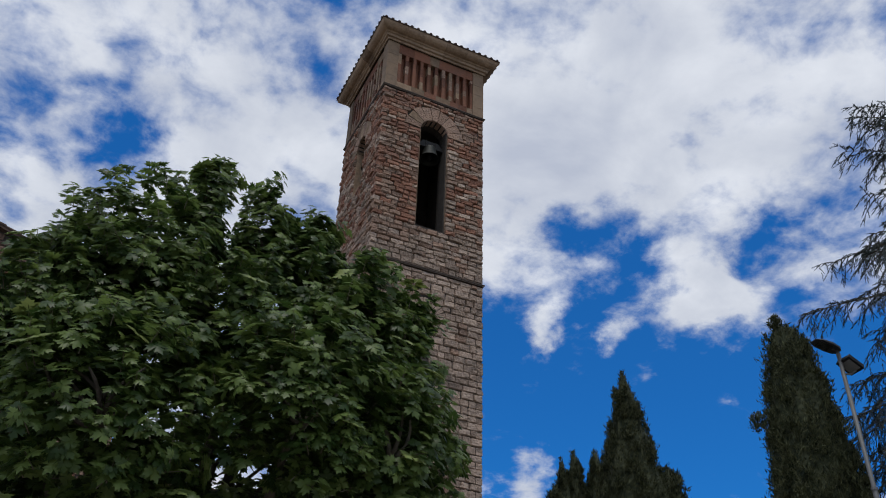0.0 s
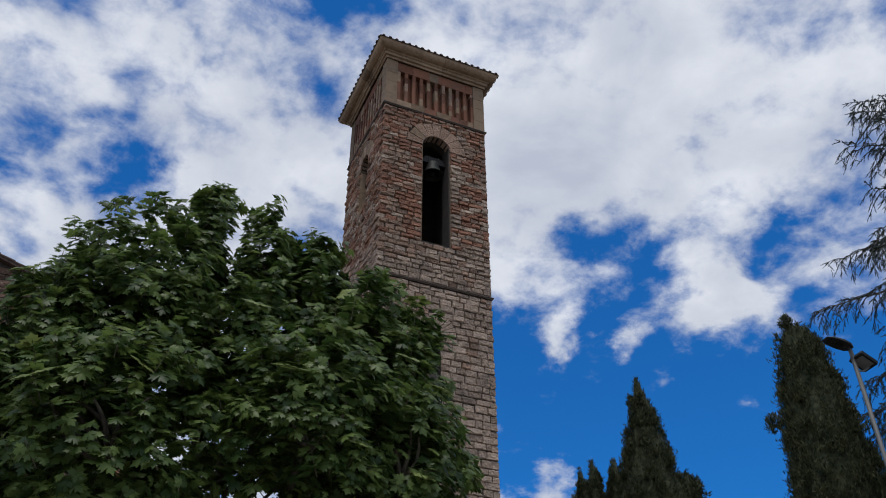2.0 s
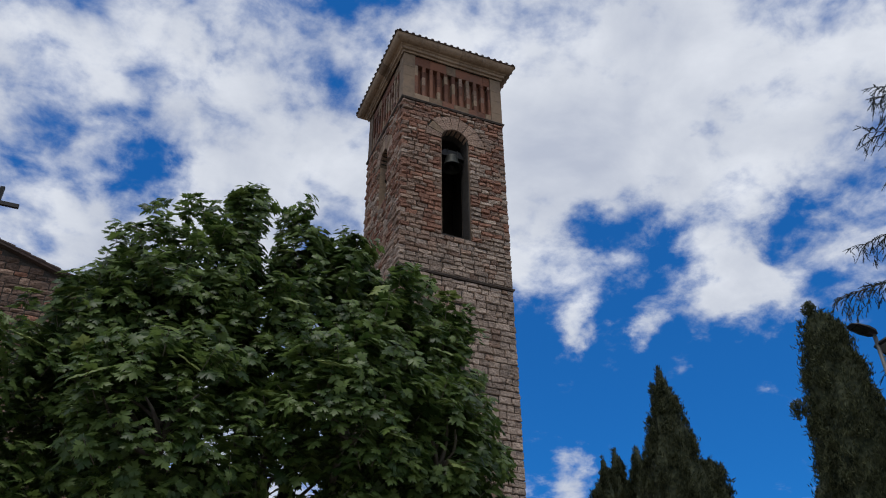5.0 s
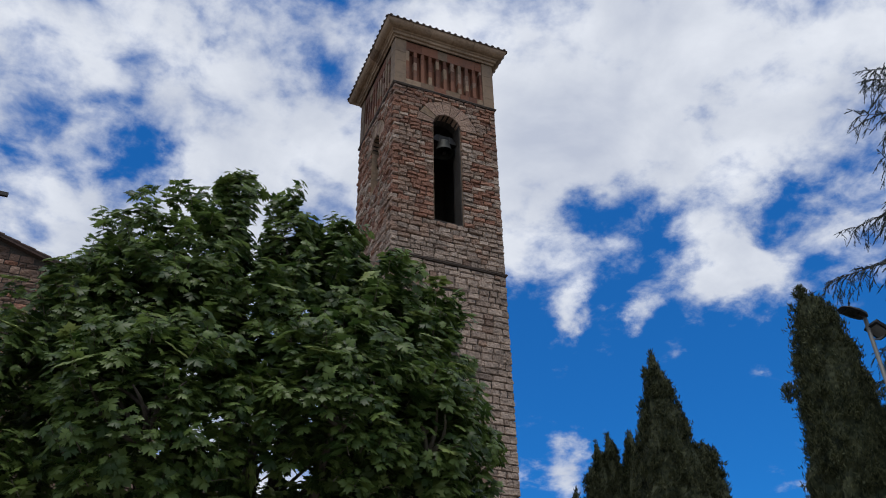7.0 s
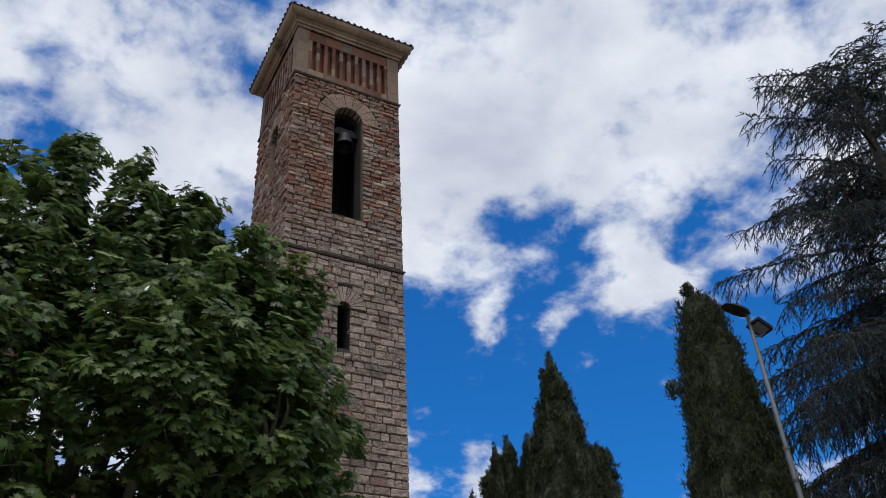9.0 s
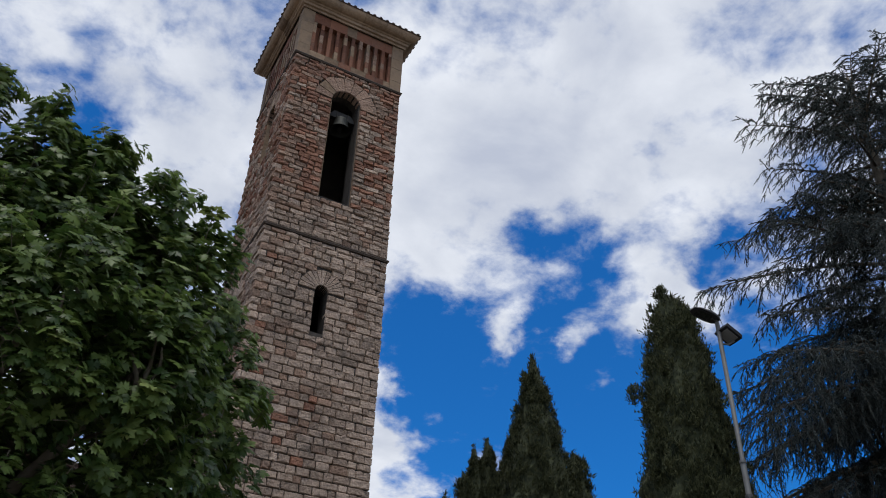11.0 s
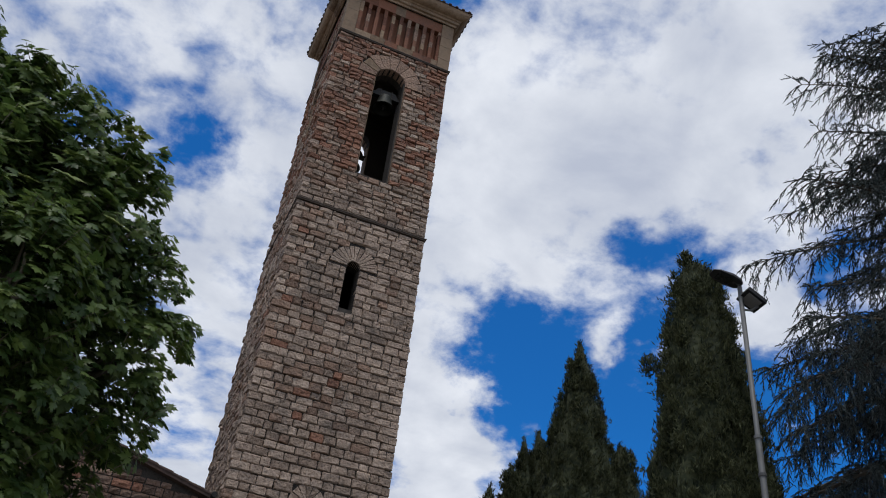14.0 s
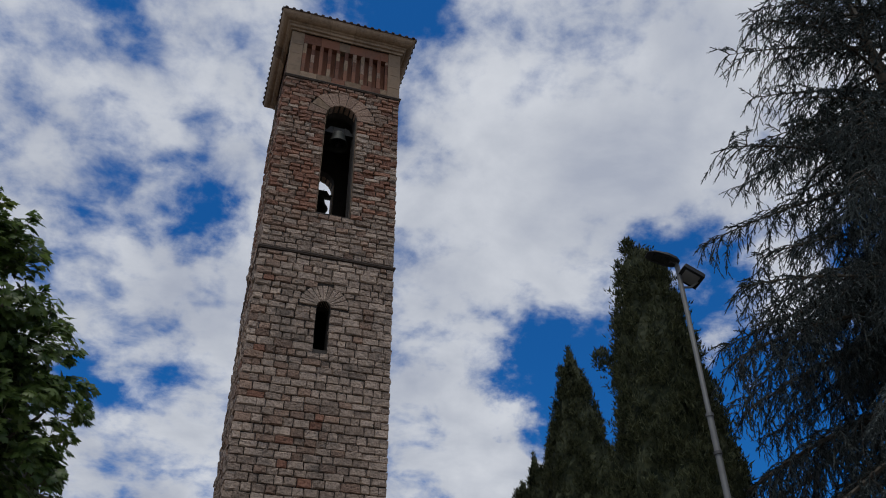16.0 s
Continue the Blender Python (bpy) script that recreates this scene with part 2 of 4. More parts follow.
def scatter(name, base_v, base_f, rot, pos, size, mat, parent, label=""):
    """One mesh of many copies of a small shape: rot (n,3,3), pos (n,3), size (n,)."""
    base_v, base_f = np.array(base_v, float), np.array(base_f, int)
    n, nv, nf = len(pos), len(base_v), len(base_f)
    v = np.einsum("nij,vj->nvi", rot, base_v) * size[:, None, None] + pos[:, None, :]
    f = (base_f[None] + (np.arange(n) * nv)[:, None, None]).reshape(-1)
    me = bpy.data.meshes.new(name)
    me.vertices.add(n * nv)
    me.vertices.foreach_set("co", v.reshape(-1))
    me.loops.add(n * nf * 3)
    me.loops.foreach_set("vertex_index", f)
    me.polygons.add(n * nf)
    me.polygons.foreach_set("loop_start", np.arange(n * nf) * 3)
    me.materials.append(mat)
    me.update(calc_edges=True)
    ob = new(name, me)
    ob.parent = parent
    if label:
        ob["label"] = label
    return ob


def frames_of(normal, up, rng, spin=1.0):
    """Rotation matrices with local z along the normals and local y near the up vectors, turned by chance."""
    z = normal / np.linalg.norm(normal, axis=1)[:, None]
    x = np.cross(up, z)
    x /= np.linalg.norm(x, axis=1)[:, None] + 1e-9
    y = np.cross(z, x)
    a = rng.normal(0, spin, len(z))[:, None]
    return np.stack([x * np.cos(a) + y * np.sin(a), y * np.cos(a) - x * np.sin(a), z], axis=2)


def thing(name, label, category, at=(0, 0, 0), group="", kind=""):
    ob = new(name)
    ob.location = at
    ob.empty_display_size = 0.2
    return tagged(ob, label, category, group, kind)


# ---- ground ----
def build_ground():
    s = Soup()
    n = 40
    g = [(-1500 + 3000 * i / n, -1500 + 3000 * j / n) for j in range(n + 1) for i in range(n + 1)]
    s.add([(x, y, 0) for x, y in g], [(j * (n + 1) + i, j * (n + 1) + i + 1, (j + 1) * (n + 1) + i + 1, (j + 1) * (n + 1) + i) for j in range(n) for i in range(n)])
    tagged(s.done("ground", M["ground"]), "pale gravel and earth around the church", "ground", kind="structure")
    s = Soup()
    s.box(-8, 13, -4, 5.5, -0.1, 0.03)
    tagged(s.done("pavement", M["paving"]), "grey stone paving of the path", "pavement", kind="structure")


build_ground()


# ---- bell tower ----
XL, XR, YF, YB = 7.735, 11.835, 21.117, 25.217
CX, CY = (XL + XR) / 2, (YF + YB) / 2
Z_STR1, Z_STR2, Z_FRIEZE, Z_EAVE = 16.97, 24.52, 26.91, 27.49
WALL = 0.62
# openings of a face: centre along the face from its left edge, half width, sill, spring line, outer radius of the arch stones, their number
OPEN = [(2.08, 0.55, 18.68, 23.0, 1.16, 9), (2.05, 0.2, 13.78, 15.2, 0.72, 13), (2.02, 0.125, 7.38, 8.19, 0.46, 7)]
OPEN_WEST = [(2.1, 0.45, 20.95, 23.0, 1.02, 9), (2.1, 0.2, 13.78, 15.2, 0.72, 13)]
# faces: origin of u at z=0, direction of u, outward normal
FACES = {
    "front": (Vector((XL, YF, 0)), Vector((1, 0, 0)), Vector((0, -1, 0))),
    "west": (Vector((XL, YB, 0)), Vector((0, -1, 0)), Vector((-1, 0, 0))),
    "east": (Vector((XR, YF, 0)), Vector((0, 1, 0)), Vector((1, 0, 0))),
    "back": (Vector((XR, YB, 0)), Vector((-1, 0, 0)), Vector((0, 1, 0))),
}
SIDE = XR - XL


def face_openings(face):
    return OPEN if face == "front" else OPEN_WEST if face == "west" else OPEN[:1]


def core_wall(s, face, z0, z1, back):
    """A wall slab with arched openings, its outer face set back behind the stones."""
    o, u, n = FACES[face]
    inset = 0.62 if face in ("east", "west") else back

    def P(a, d, z):
        return o + u * a - n * d + Vector((0, 0, z))

    def prism(quad):
        s.hexa([P(a, WALL, z) for a, z in quad] + [P(a, back, z) for a, z in quad])

    lo, hi = inset, SIDE - inset
    ops = sorted(face_openings(face))
    c, h = ops[0][0], max(q[1] for q in ops)
    for a, b in ((lo, c - h), (c + h, hi)):
        prism([(a, z0), (b, z0), (b, z1), (a, z1)])
    stack = sorted(ops, key=lambda q: q[2])
    below = z0
    for cc, hh, sill, spring, _, _ in stack:
        prism([(c - h, below), (c + h, below), (c + h, sill), (c - h, sill)])
        if hh < h:
            prism([(c - h, sill), (cc - hh, sill), (cc - hh, spring + hh), (c - h, spring + hh)])
            prism([(cc + hh, sill), (c + h, sill), (c + h, spring + hh), (cc + hh, spring + hh)])
        k = 12
        for i in range(k):
            t0, t1 = math.pi * i / k, math.pi * (i + 1) / k
            a0, a1 = cc - hh * math.cos(t0), cc - hh * math.cos(t1)
            prism([(a0, spring + hh * math.sin(t0)), (a1, spring + hh * math.sin(t1)), (a1, spring + hh), (a0, spring + hh)])
        below = spring + hh
    prism([(c - h, below), (c + h, below), (c + h, z1), (c - h, z1)])


def stone_shape(length, height, depth, rough, rng, nx=5, nz=4):
    """A rough-faced block with worn arrises: local x along the course, y inward (0 = mean face), z up."""
    g = rng.uniform(0.008, 0.014)
    e = min(0.022, length * 0.16)
    xs = [g, g + e, length / 2 + rng.normal(0, 0.1 * length), length - g - e, length - g] if nx == 5 else [g, length / 2, length - g]
    zs = [g, g + 0.022, height - g - 0.022, height - g] if nz == 4 else [g, height / 2, height - g]
    v, f = [], []
    tilt, slant = rng.normal(0, 0.02), rng.normal(0, 0.022)
    for j, z in enumerate(zs):
        for i, x in enumerate(xs):
            rim = i in (0, nx - 1) or j in (0, nz - 1)
            corner = i in (0, nx - 1) and j in (0, nz - 1)
            y = 0.018 + rng.uniform(-0.008, 0.01) if rim else -rng.uniform(0, rough) + tilt * (2 * j / nz - 0.75) + slant * (2 * i / nx - 0.8)
            pull = 0.005 if corner else 0.0
            jit = 0.004 if rim else 0.012
            v.append((x + rng.normal(0, jit) + (pull if i == 0 else -pull), y, z + rng.normal(0, jit) + (pull if j == 0 else -pull)))
    for j in range(nz - 1):
        for i in range(nx - 1):
            a = j * nx + i
            f.append((a, a + 1, a + nx + 1, a + nx))
    loop = [i for i in range(nx)] + [j * nx + nx - 1 for j in range(1, nz)] + [(nz - 1) * nx + i for i in range(nx - 2, -1, -1)] + [j * nx for j in range(nz - 2, 0, -1)]
    o = len(v)
    v += [(v[i][0], depth, v[i][2]) for i in loop]
    for k in range(len(loop)):
        q = (k + 1) % len(loop)
        f.append((loop[q], loop[k], o + k, o + q))
    return v, f


def free_spans(face, z0, z1):
    zm = (z0 + z1) / 2
    spans = [(0.0, SIDE)]
    for c, h, sill, spring, ro, _ in face_openings(face):
        if zm < spring:
            w = h if z1 > sill + 0.02 else 0
        else:
            w = math.sqrt(max((ro + 0.02) ** 2 - (zm - spring) ** 2, 0))
        if w > 0:
            spans = [p for a, b in spans for p in ((a, min(b, c - w)), (max(a, c + w), b)) if p[1] - p[0] > 0.06]
    return spans


def courses(z, top, rng, lo=0.2, hi=0.28):
    out = []
    while z < top - 0.1:
        h = rng.uniform(lo, hi)
        if z + h > top - 0.14:
            h = top - z
        out.append((z, z + h))
        z += h
    return out


def split(a, b, rng, lo=0.23, hi=0.53):
    out = []
    while b - a > 1e-3:
        w = rng.uniform(lo, hi)
        if b - a - w < lo * 0.7:
            w = b - a
        out.append((a, a + w))
        a += w
    return out


def stone_kind(at, rng):
    """0 pale, 1 brown, 2 reddish: the redder stones lie in patches, most of them in the belfry."""
    z = at.z
    patch = noise.noise(Vector((at.x * 0.45, at.y * 0.45, z * 0.55)) + Vector((3.1, 0, 7.7)))
    warm = (0.92 if z > 22.4 else 0.66 if z > 18.6 else 0.28 if z > 14.5 else 0.1) + 0.6 * patch
    r = rng.random()
    return 0 if r > warm else 1 if r > warm * (0.6 if z > 18.6 else 0.12) else 2


STONE_PARTS = []   # blocks that become objects of their own, at the end of the file
tower = thing("bell_tower", "tall square stone bell tower with tiled roof", "bell tower", (CX, CY, 0))
TOWER_INV = Matrix.Translation((-CX, -CY, 0))


def tower_part(s, name, mats, smooth=False, label="", under=None):
    s.v = [(x - CX, y - CY, z) for x, y, z in s.v]
    return s.done(name, mats, under or tower, smooth, label)


def build_tower():
    rng = np.random.default_rng(4)
    s = Soup()
    for face in FACES:
        core_wall(s, face, 0.0, Z_STR2 + 0.1, 0.05)
    tower_part(s, "wall", M["mortar"], label="mortared wall behind the stone blocks")
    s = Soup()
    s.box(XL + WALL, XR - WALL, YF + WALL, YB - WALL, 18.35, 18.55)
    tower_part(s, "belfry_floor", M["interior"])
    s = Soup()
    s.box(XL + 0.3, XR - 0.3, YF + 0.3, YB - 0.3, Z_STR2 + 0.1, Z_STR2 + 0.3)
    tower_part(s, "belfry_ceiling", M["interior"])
    # courses of rough blocks, quoins alternating round the corners
    mats = [M["grey_i"], M["brown_i"], M["red_i"]]
    rest = Soup()
    rows = courses(0.0, Z_STR1 - 0.06, rng, 0.19, 0.27) + courses(Z_STR1 + 0.06, Z_STR2 - 0.05, rng, 0.16, 0.23)
    for r, (z0, z1) in enumerate(rows):
        for face, (o, u, n) in FACES.items():
            long_here = (r % 2 == 0) == (face in ("front", "back"))
            for a, b in free_spans(face, z0, z1):
                if not long_here:
                    a, b = (0.22 if a == 0 else a), (SIDE - 0.22 if b == SIDE else b)
                for p, q in split(a, b, rng):
                    kind = stone_kind(o + u * p + Vector((0, 0, z0)), rng)
                    if face == "front" and 7.0 < z0 < 13.4 and q - p > 0.2:
                        STONE_PARTS.append((p, q - p, z0, z1 - z0, kind))
                        continue
                    v, f = stone_shape(q - p, z1 - z0, 0.22, 0.014 if face == "east" else 0.036 if z0 < 18 else 0.044, rng)
                    off = rng.normal(0, 0.004 if face == "east" else 0.011)
                    rest.add([o + u * (p + x) - n * (y + off) + Vector((0, 0, z0 + z)) for x, y, z in v], f, kind)
    ob = tower_part(rest, "stonework", mats, label="rough-hewn sandstone blocks in courses")
    ob["kind"] = "stuff"
    # arch stones
    for face in ("front", "west", "east", "back"):
        o, u, n = FACES[face]
        for c, h, sill, spring, ro, count in face_openings(face):
            for i in range(count):
                gap = 0.009 / (0.6 * ro)
                t0, t1 = math.pi * i / count + gap, math.pi * (i + 1) / count - gap
                out = ro * (1 + rng.normal(0, 0.015))
                depth = 0.0 + rng.uniform(0, 0.012)
                ring = []
                for d in (0.34, -depth):
                    for rad, t in ((h, t0), (out, t0), (out, t1), (h, t1)):
                        ring.append(o + u * (c - rad * math.cos(t)) - n * d + Vector((0, 0, spring + rad * math.sin(t))))
                q = Soup()
                q.hexa(ring)
                tower_part(q, "arch_stone", M[("brown", "cornice", "brown")[int(rng.integers(3))] if h > 0.3 else "grey"])
    # stone linings of the belfry openings
    for face, (o, u, n) in FACES.items():
        c, h, sill, spring = face_openings(face)[0][:4]
        for sg in (-1, 1):
            a0, a1 = sorted((c + sg * h, c + sg * (h - 0.02)))
            q = Soup()
            q.hexa([o + u * a - n * d + Vector((0, 0, z)) for z in (sill, spring) for a, d in ((a0, 0.03), (a1, 0.03), (a1, WALL), (a0, WALL))])
            tower_part(q, "jamb", M["cornice"])
    # string courses
    for z, p, hgt in ((Z_STR1, 0.05, 0.075), (Z_STR2, 0.055, 0.085)):
        q = Soup()
        prof = [(-0.2, z - hgt / 2), (p * 0.55, z - hgt / 2), (p * 0.6, z - 0.01), (p, z), (p, z + hgt * 0.4), (p * 0.8, z + hgt / 2), (-0.2, z + hgt / 2)]
        v = [(x, y, zz) for d, zz in prof for x, y in ((XL - d, YF - d), (XR + d, YF - d), (XR + d, YB + d), (XL - d, YB + d))]
        q.add(v, [(4 * i + k, 4 * i + (k + 1) % 4, 4 * i + 4 + (k + 1) % 4, 4 * i + 4 + k) for i in range(len(prof) - 1) for k in range(4)])
        tower_part(q, "string_course", M["string"], label="thin projecting stone string course")


def build_frieze():
    """Corner pilasters, a sill, recessed slots between brick piers and the stepped cornice."""
    rng = np.random.default_rng(7)
    z0, z1 = Z_STR2 + 0.06, Z_FRIEZE
    q = Soup()
    q.box(XL + 0.25, XR - 0.25, YF + 0.25, YB - 0.25, Z_STR2 + 0.3, Z_EAVE)
    tower_part(q, "frieze_backing", M["brick"], label="brick backing of the slotted frieze")
    for x in (XL, XR - 0.46):
        for y in (YF, YB - 0.46):
            q = Soup()
            z = z0
            for h in (0.5, 0.66, 0.5, 0.72):
                e = rng.uniform(0, 0.006)
                q.box(x + e, x + 0.46 - e, y + e, y + 0.46 - e, z, min(z + h - 0.008, z1))
                z += h
            tower_part(q, "corner_pilaster", M["trim"], label="dressed grey stone corner pilaster")
    for face, (o, u, n) in FACES.items():
        def blk(s, a0, a1, d0, d1, b0, b1, mat=0):
            s.hexa([o + u * a - n * d + Vector((0, 0, z)) for z in (b0, b1) for a, d in ((a0, d0), (a1, d0), (a1, d1), (a0, d1))], mat)
        def piece(name, a0, a1, d0, d1, b0, b1, mat):
            q = Soup()
            blk(q, a0, a1, d0, d1, b0, b1)
            tower_part(q, name, M[mat])

        for p, w in split(0.46, SIDE - 0.46, rng, 0.3, 0.6):
            piece("sill_stone", p + 0.004, w - 0.004, 0.02 + rng.uniform(0, 0.01), 0.3, z0, z0 + 0.32 + rng.uniform(-0.01, 0.01), "brick" if rng.random() < 0.4 else "cornice")
        for p, w in split(0.46, SIDE - 0.46, rng, 0.35, 0.8):
            piece("lintel_stone", p + 0.003, w - 0.003, 0.03 + rng.uniform(0, 0.008), 0.3, z0 + 1.86, z1, "cornice" if rng.random() < 0.2 else "brick")
        step, slot = (SIDE - 0.92) / 10.35, 0.175
        for i in range(11):
            c0 = 0.46 + (i - 0.5) * step + slot / 2 + 0.17 * step + 0.02
            a0, a1 = max(0.46, c0), min(SIDE - 0.46, c0 + step - slot)
            z = z0 + 0.33
            while z < z0 + 1.85:
                h = rng.choice([0.28, 0.42, 0.55])
                zz = min(z + h, z0 + 1.855)
                kind = "brick" if rng.random() < 0.7 else "cornice" if rng.random() < 0.5 else "brown"
                piece("pier_block", a0 + 0.002, a1 - 0.002, 0.03 + rng.uniform(0, 0.012), 0.28, z, zz - 0.004, kind)
                z = zz
    # cornice: rings of growing projection, then a hollow soffit
    rings = [(0.02, z1), (0.06, z1), (0.06, z1 + 0.1), (0.13, z1 + 0.12), (0.13, z1 + 0.24), (0.17, z1 + 0.26), (0.20, z1 + 0.30)]
    for i in range(1, 7):
        t = i / 6 * math.pi / 2
        rings.append((0.20 + 0.25 * math.sin(t), z1 + 0.30 + 0.22 * (1 - math.cos(t))))
    rings += [(0.47, z1 + 0.56), (-0.3, z1 + 0.58)]
    core = Soup()
    core.box(XL + 0.02, XR - 0.02, YF + 0.02, YB - 0.02, z1 + 0.002, z1 + 0.55)
    tower_part(core, "cornice_core", M["mortar"])
    m = len(rings)
    for face, (o, u, n) in FACES.items():
        cuts = split(0.0, SIDE, rng, 0.55, 0.95)
        for a, b in cuts:
            q, e = Soup(), rng.uniform(-0.006, 0.006)
            for at, end, g in ((a, a == 0, 0.004), (b, abs(b - SIDE) < 1e-6, -0.004)):
                for p, z in rings:
                    lead = at + g
                    if end:
                        lead = -p if at == 0 else SIDE + p
                    q.v.append(tuple(o + u * lead + n * (p + (e if p > 0 else 0)) + Vector((0, 0, z))))
            q.f = [(i, i + 1, m + i + 1, m + i) for i in range(m - 1)] + [tuple(range(m - 1, -1, -1)), tuple(range(m, 2 * m))]
            q.m = [0] * len(q.f)
            tower_part(q, "cornice_block", M["cornice"])


def build_tower_roof():
    e, z, apex = 0.49, Z_FRIEZE + 0.57, 28.4
    q = Soup()
    c = [(XL - e, YF - e), (XR + e, YF - e), (XR + e, YB + e), (XL - e, YB + e)]
    q.add([(x, y, z) for x, y in c] + [(x, y, z + 0.04) for x, y in c] + [(CX, CY, apex)],
          [(3, 2, 1, 0), (0, 1, 5, 4), (1, 2, 6, 5), (2, 3, 7, 6), (3, 0, 4, 7), (4, 5, 8), (5, 6, 8), (6, 7, 8), (7, 4, 8)])
    roof = tower_part(q, "roof", M["tile"], label="low hipped roof of dark clay tiles")
    # cover tiles running down to the eaves
    half = SIDE / 2 + e
    slope = (apex - z - 0.04) / half
    count = 19
    for k in range(4):
        turn = Matrix.Rotation(k * math.pi / 2, 4, "Z")
        for i in range(count):
            a = -half + (i + 0.5) * 2 * half / count
            far = max(half - abs(a), 0.2)
            t = Soup()
            r, seg = 0.062, 6
            for dist in (-0.035, far):
                for j in range(seg + 1):
                    w = math.pi * j / seg
                    t.v.append(tuple(turn @ Vector((a + r * math.cos(w), -half + dist, z + 0.03 + dist * slope + r * math.sin(w)))))
            t.f = [(j, j + 1, seg + 2 + j, seg + 1 + j) for j in range(seg)] + [tuple(range(seg, -1, -1))]
            t.m = [0] * len(t.f)
            t.done("roof_tile", M["tile"], tower)
    q = Soup()
    q.tube([(CX, CY, apex - 0.1), (CX + 0.1, CY, 30.7)], [0.026, 0.016], 6)
    tower_part(q, "lightning_rod", M["iron"])
    q = Soup()
    q.tube([(CX + 0.04, CY, 29.6), (CX - 0.2, CY, 30.55)], [0.02, 0.014], 6)
    tower_part(q, "rod_brace", M["iron"])


def bell(at, r, yaw, axis_len):
    """A bronze bell on an iron headstock whose axle lies in the jambs."""
    t = thing("bell", "aged bronze church bell hung in the belfry opening", "bell", at, "bells of the belfry")
    t.rotation_euler = (0, 0, yaw)
    prof = [(1.0, 0.0), (0.97, 0.06), (0.86, 0.22), (0.74, 0.5), (0.66, 0.85), (0.62, 1.2), (0.56, 1.38), (0.4, 1.5), (0.12, 1.55), (0.0, 1.56)]
    inner = [(0.0, 1.45), (0.36, 1.4), (0.52, 1.2), (0.6, 0.8), (0.7, 0.4), (0.88, 0.06), (1.0, 0.0)]
    s = Soup()
    s.lathe([(a * r, (b - 1.7) * r) for a, b in inner + prof[1:]], (0, 0, 0), 28)
    s.done("bell_body", M["bronze"], t, True)
    s = Soup()
    s.tube([(0, 0, -0.25 * r), (0, 0, -1.5 * r)], [0.02, 0.03], 8)
    s.lathe([(0.0, -0.09), (0.07, -0.05), (0.09, 0.0), (0.07, 0.05), (0.0, 0.09)], (0, 0, -1.55 * r), 10)
    s.done("clapper", M["iron"], t, True)
    s = Soup()
    s.hexa([(x, y, z) for z, w in ((-0.16, 0.5), (0.14, 0.32)) for x, y in ((-w, -0.08), (w, -0.08), (w, 0.08), (-w, 0.08))])
    s.done("headstock", M["iron"], t)
    s = Soup()
    s.tube([(-axis_len, 0, 0), (axis_len, 0, 0)], [0.035, 0.035], 8)
    s.done("axle", M["iron"], t)
    for x in (-0.2, 0.2):
        s = Soup()
        s.tube([(x, -0.1, 0.16), (x, -0.1, -0.2), (x * 0.7, 0, -0.3)], [0.015] * 3, 6)
        s.done("strap", M["iron"], t)
    return t


build_tower()
build_frieze()
build_tower_roof()
bell((XL + 2.08, YF + 0.36, 22.62), 0.38, 0, 0.62)
bell((XR - 2.08, YB - 0.36, 22.62), 0.42, 0, 0.62)
bell((XL + 0.4, YB - 2.1, 22.62), 0.3, math.pi / 2, 0.6)


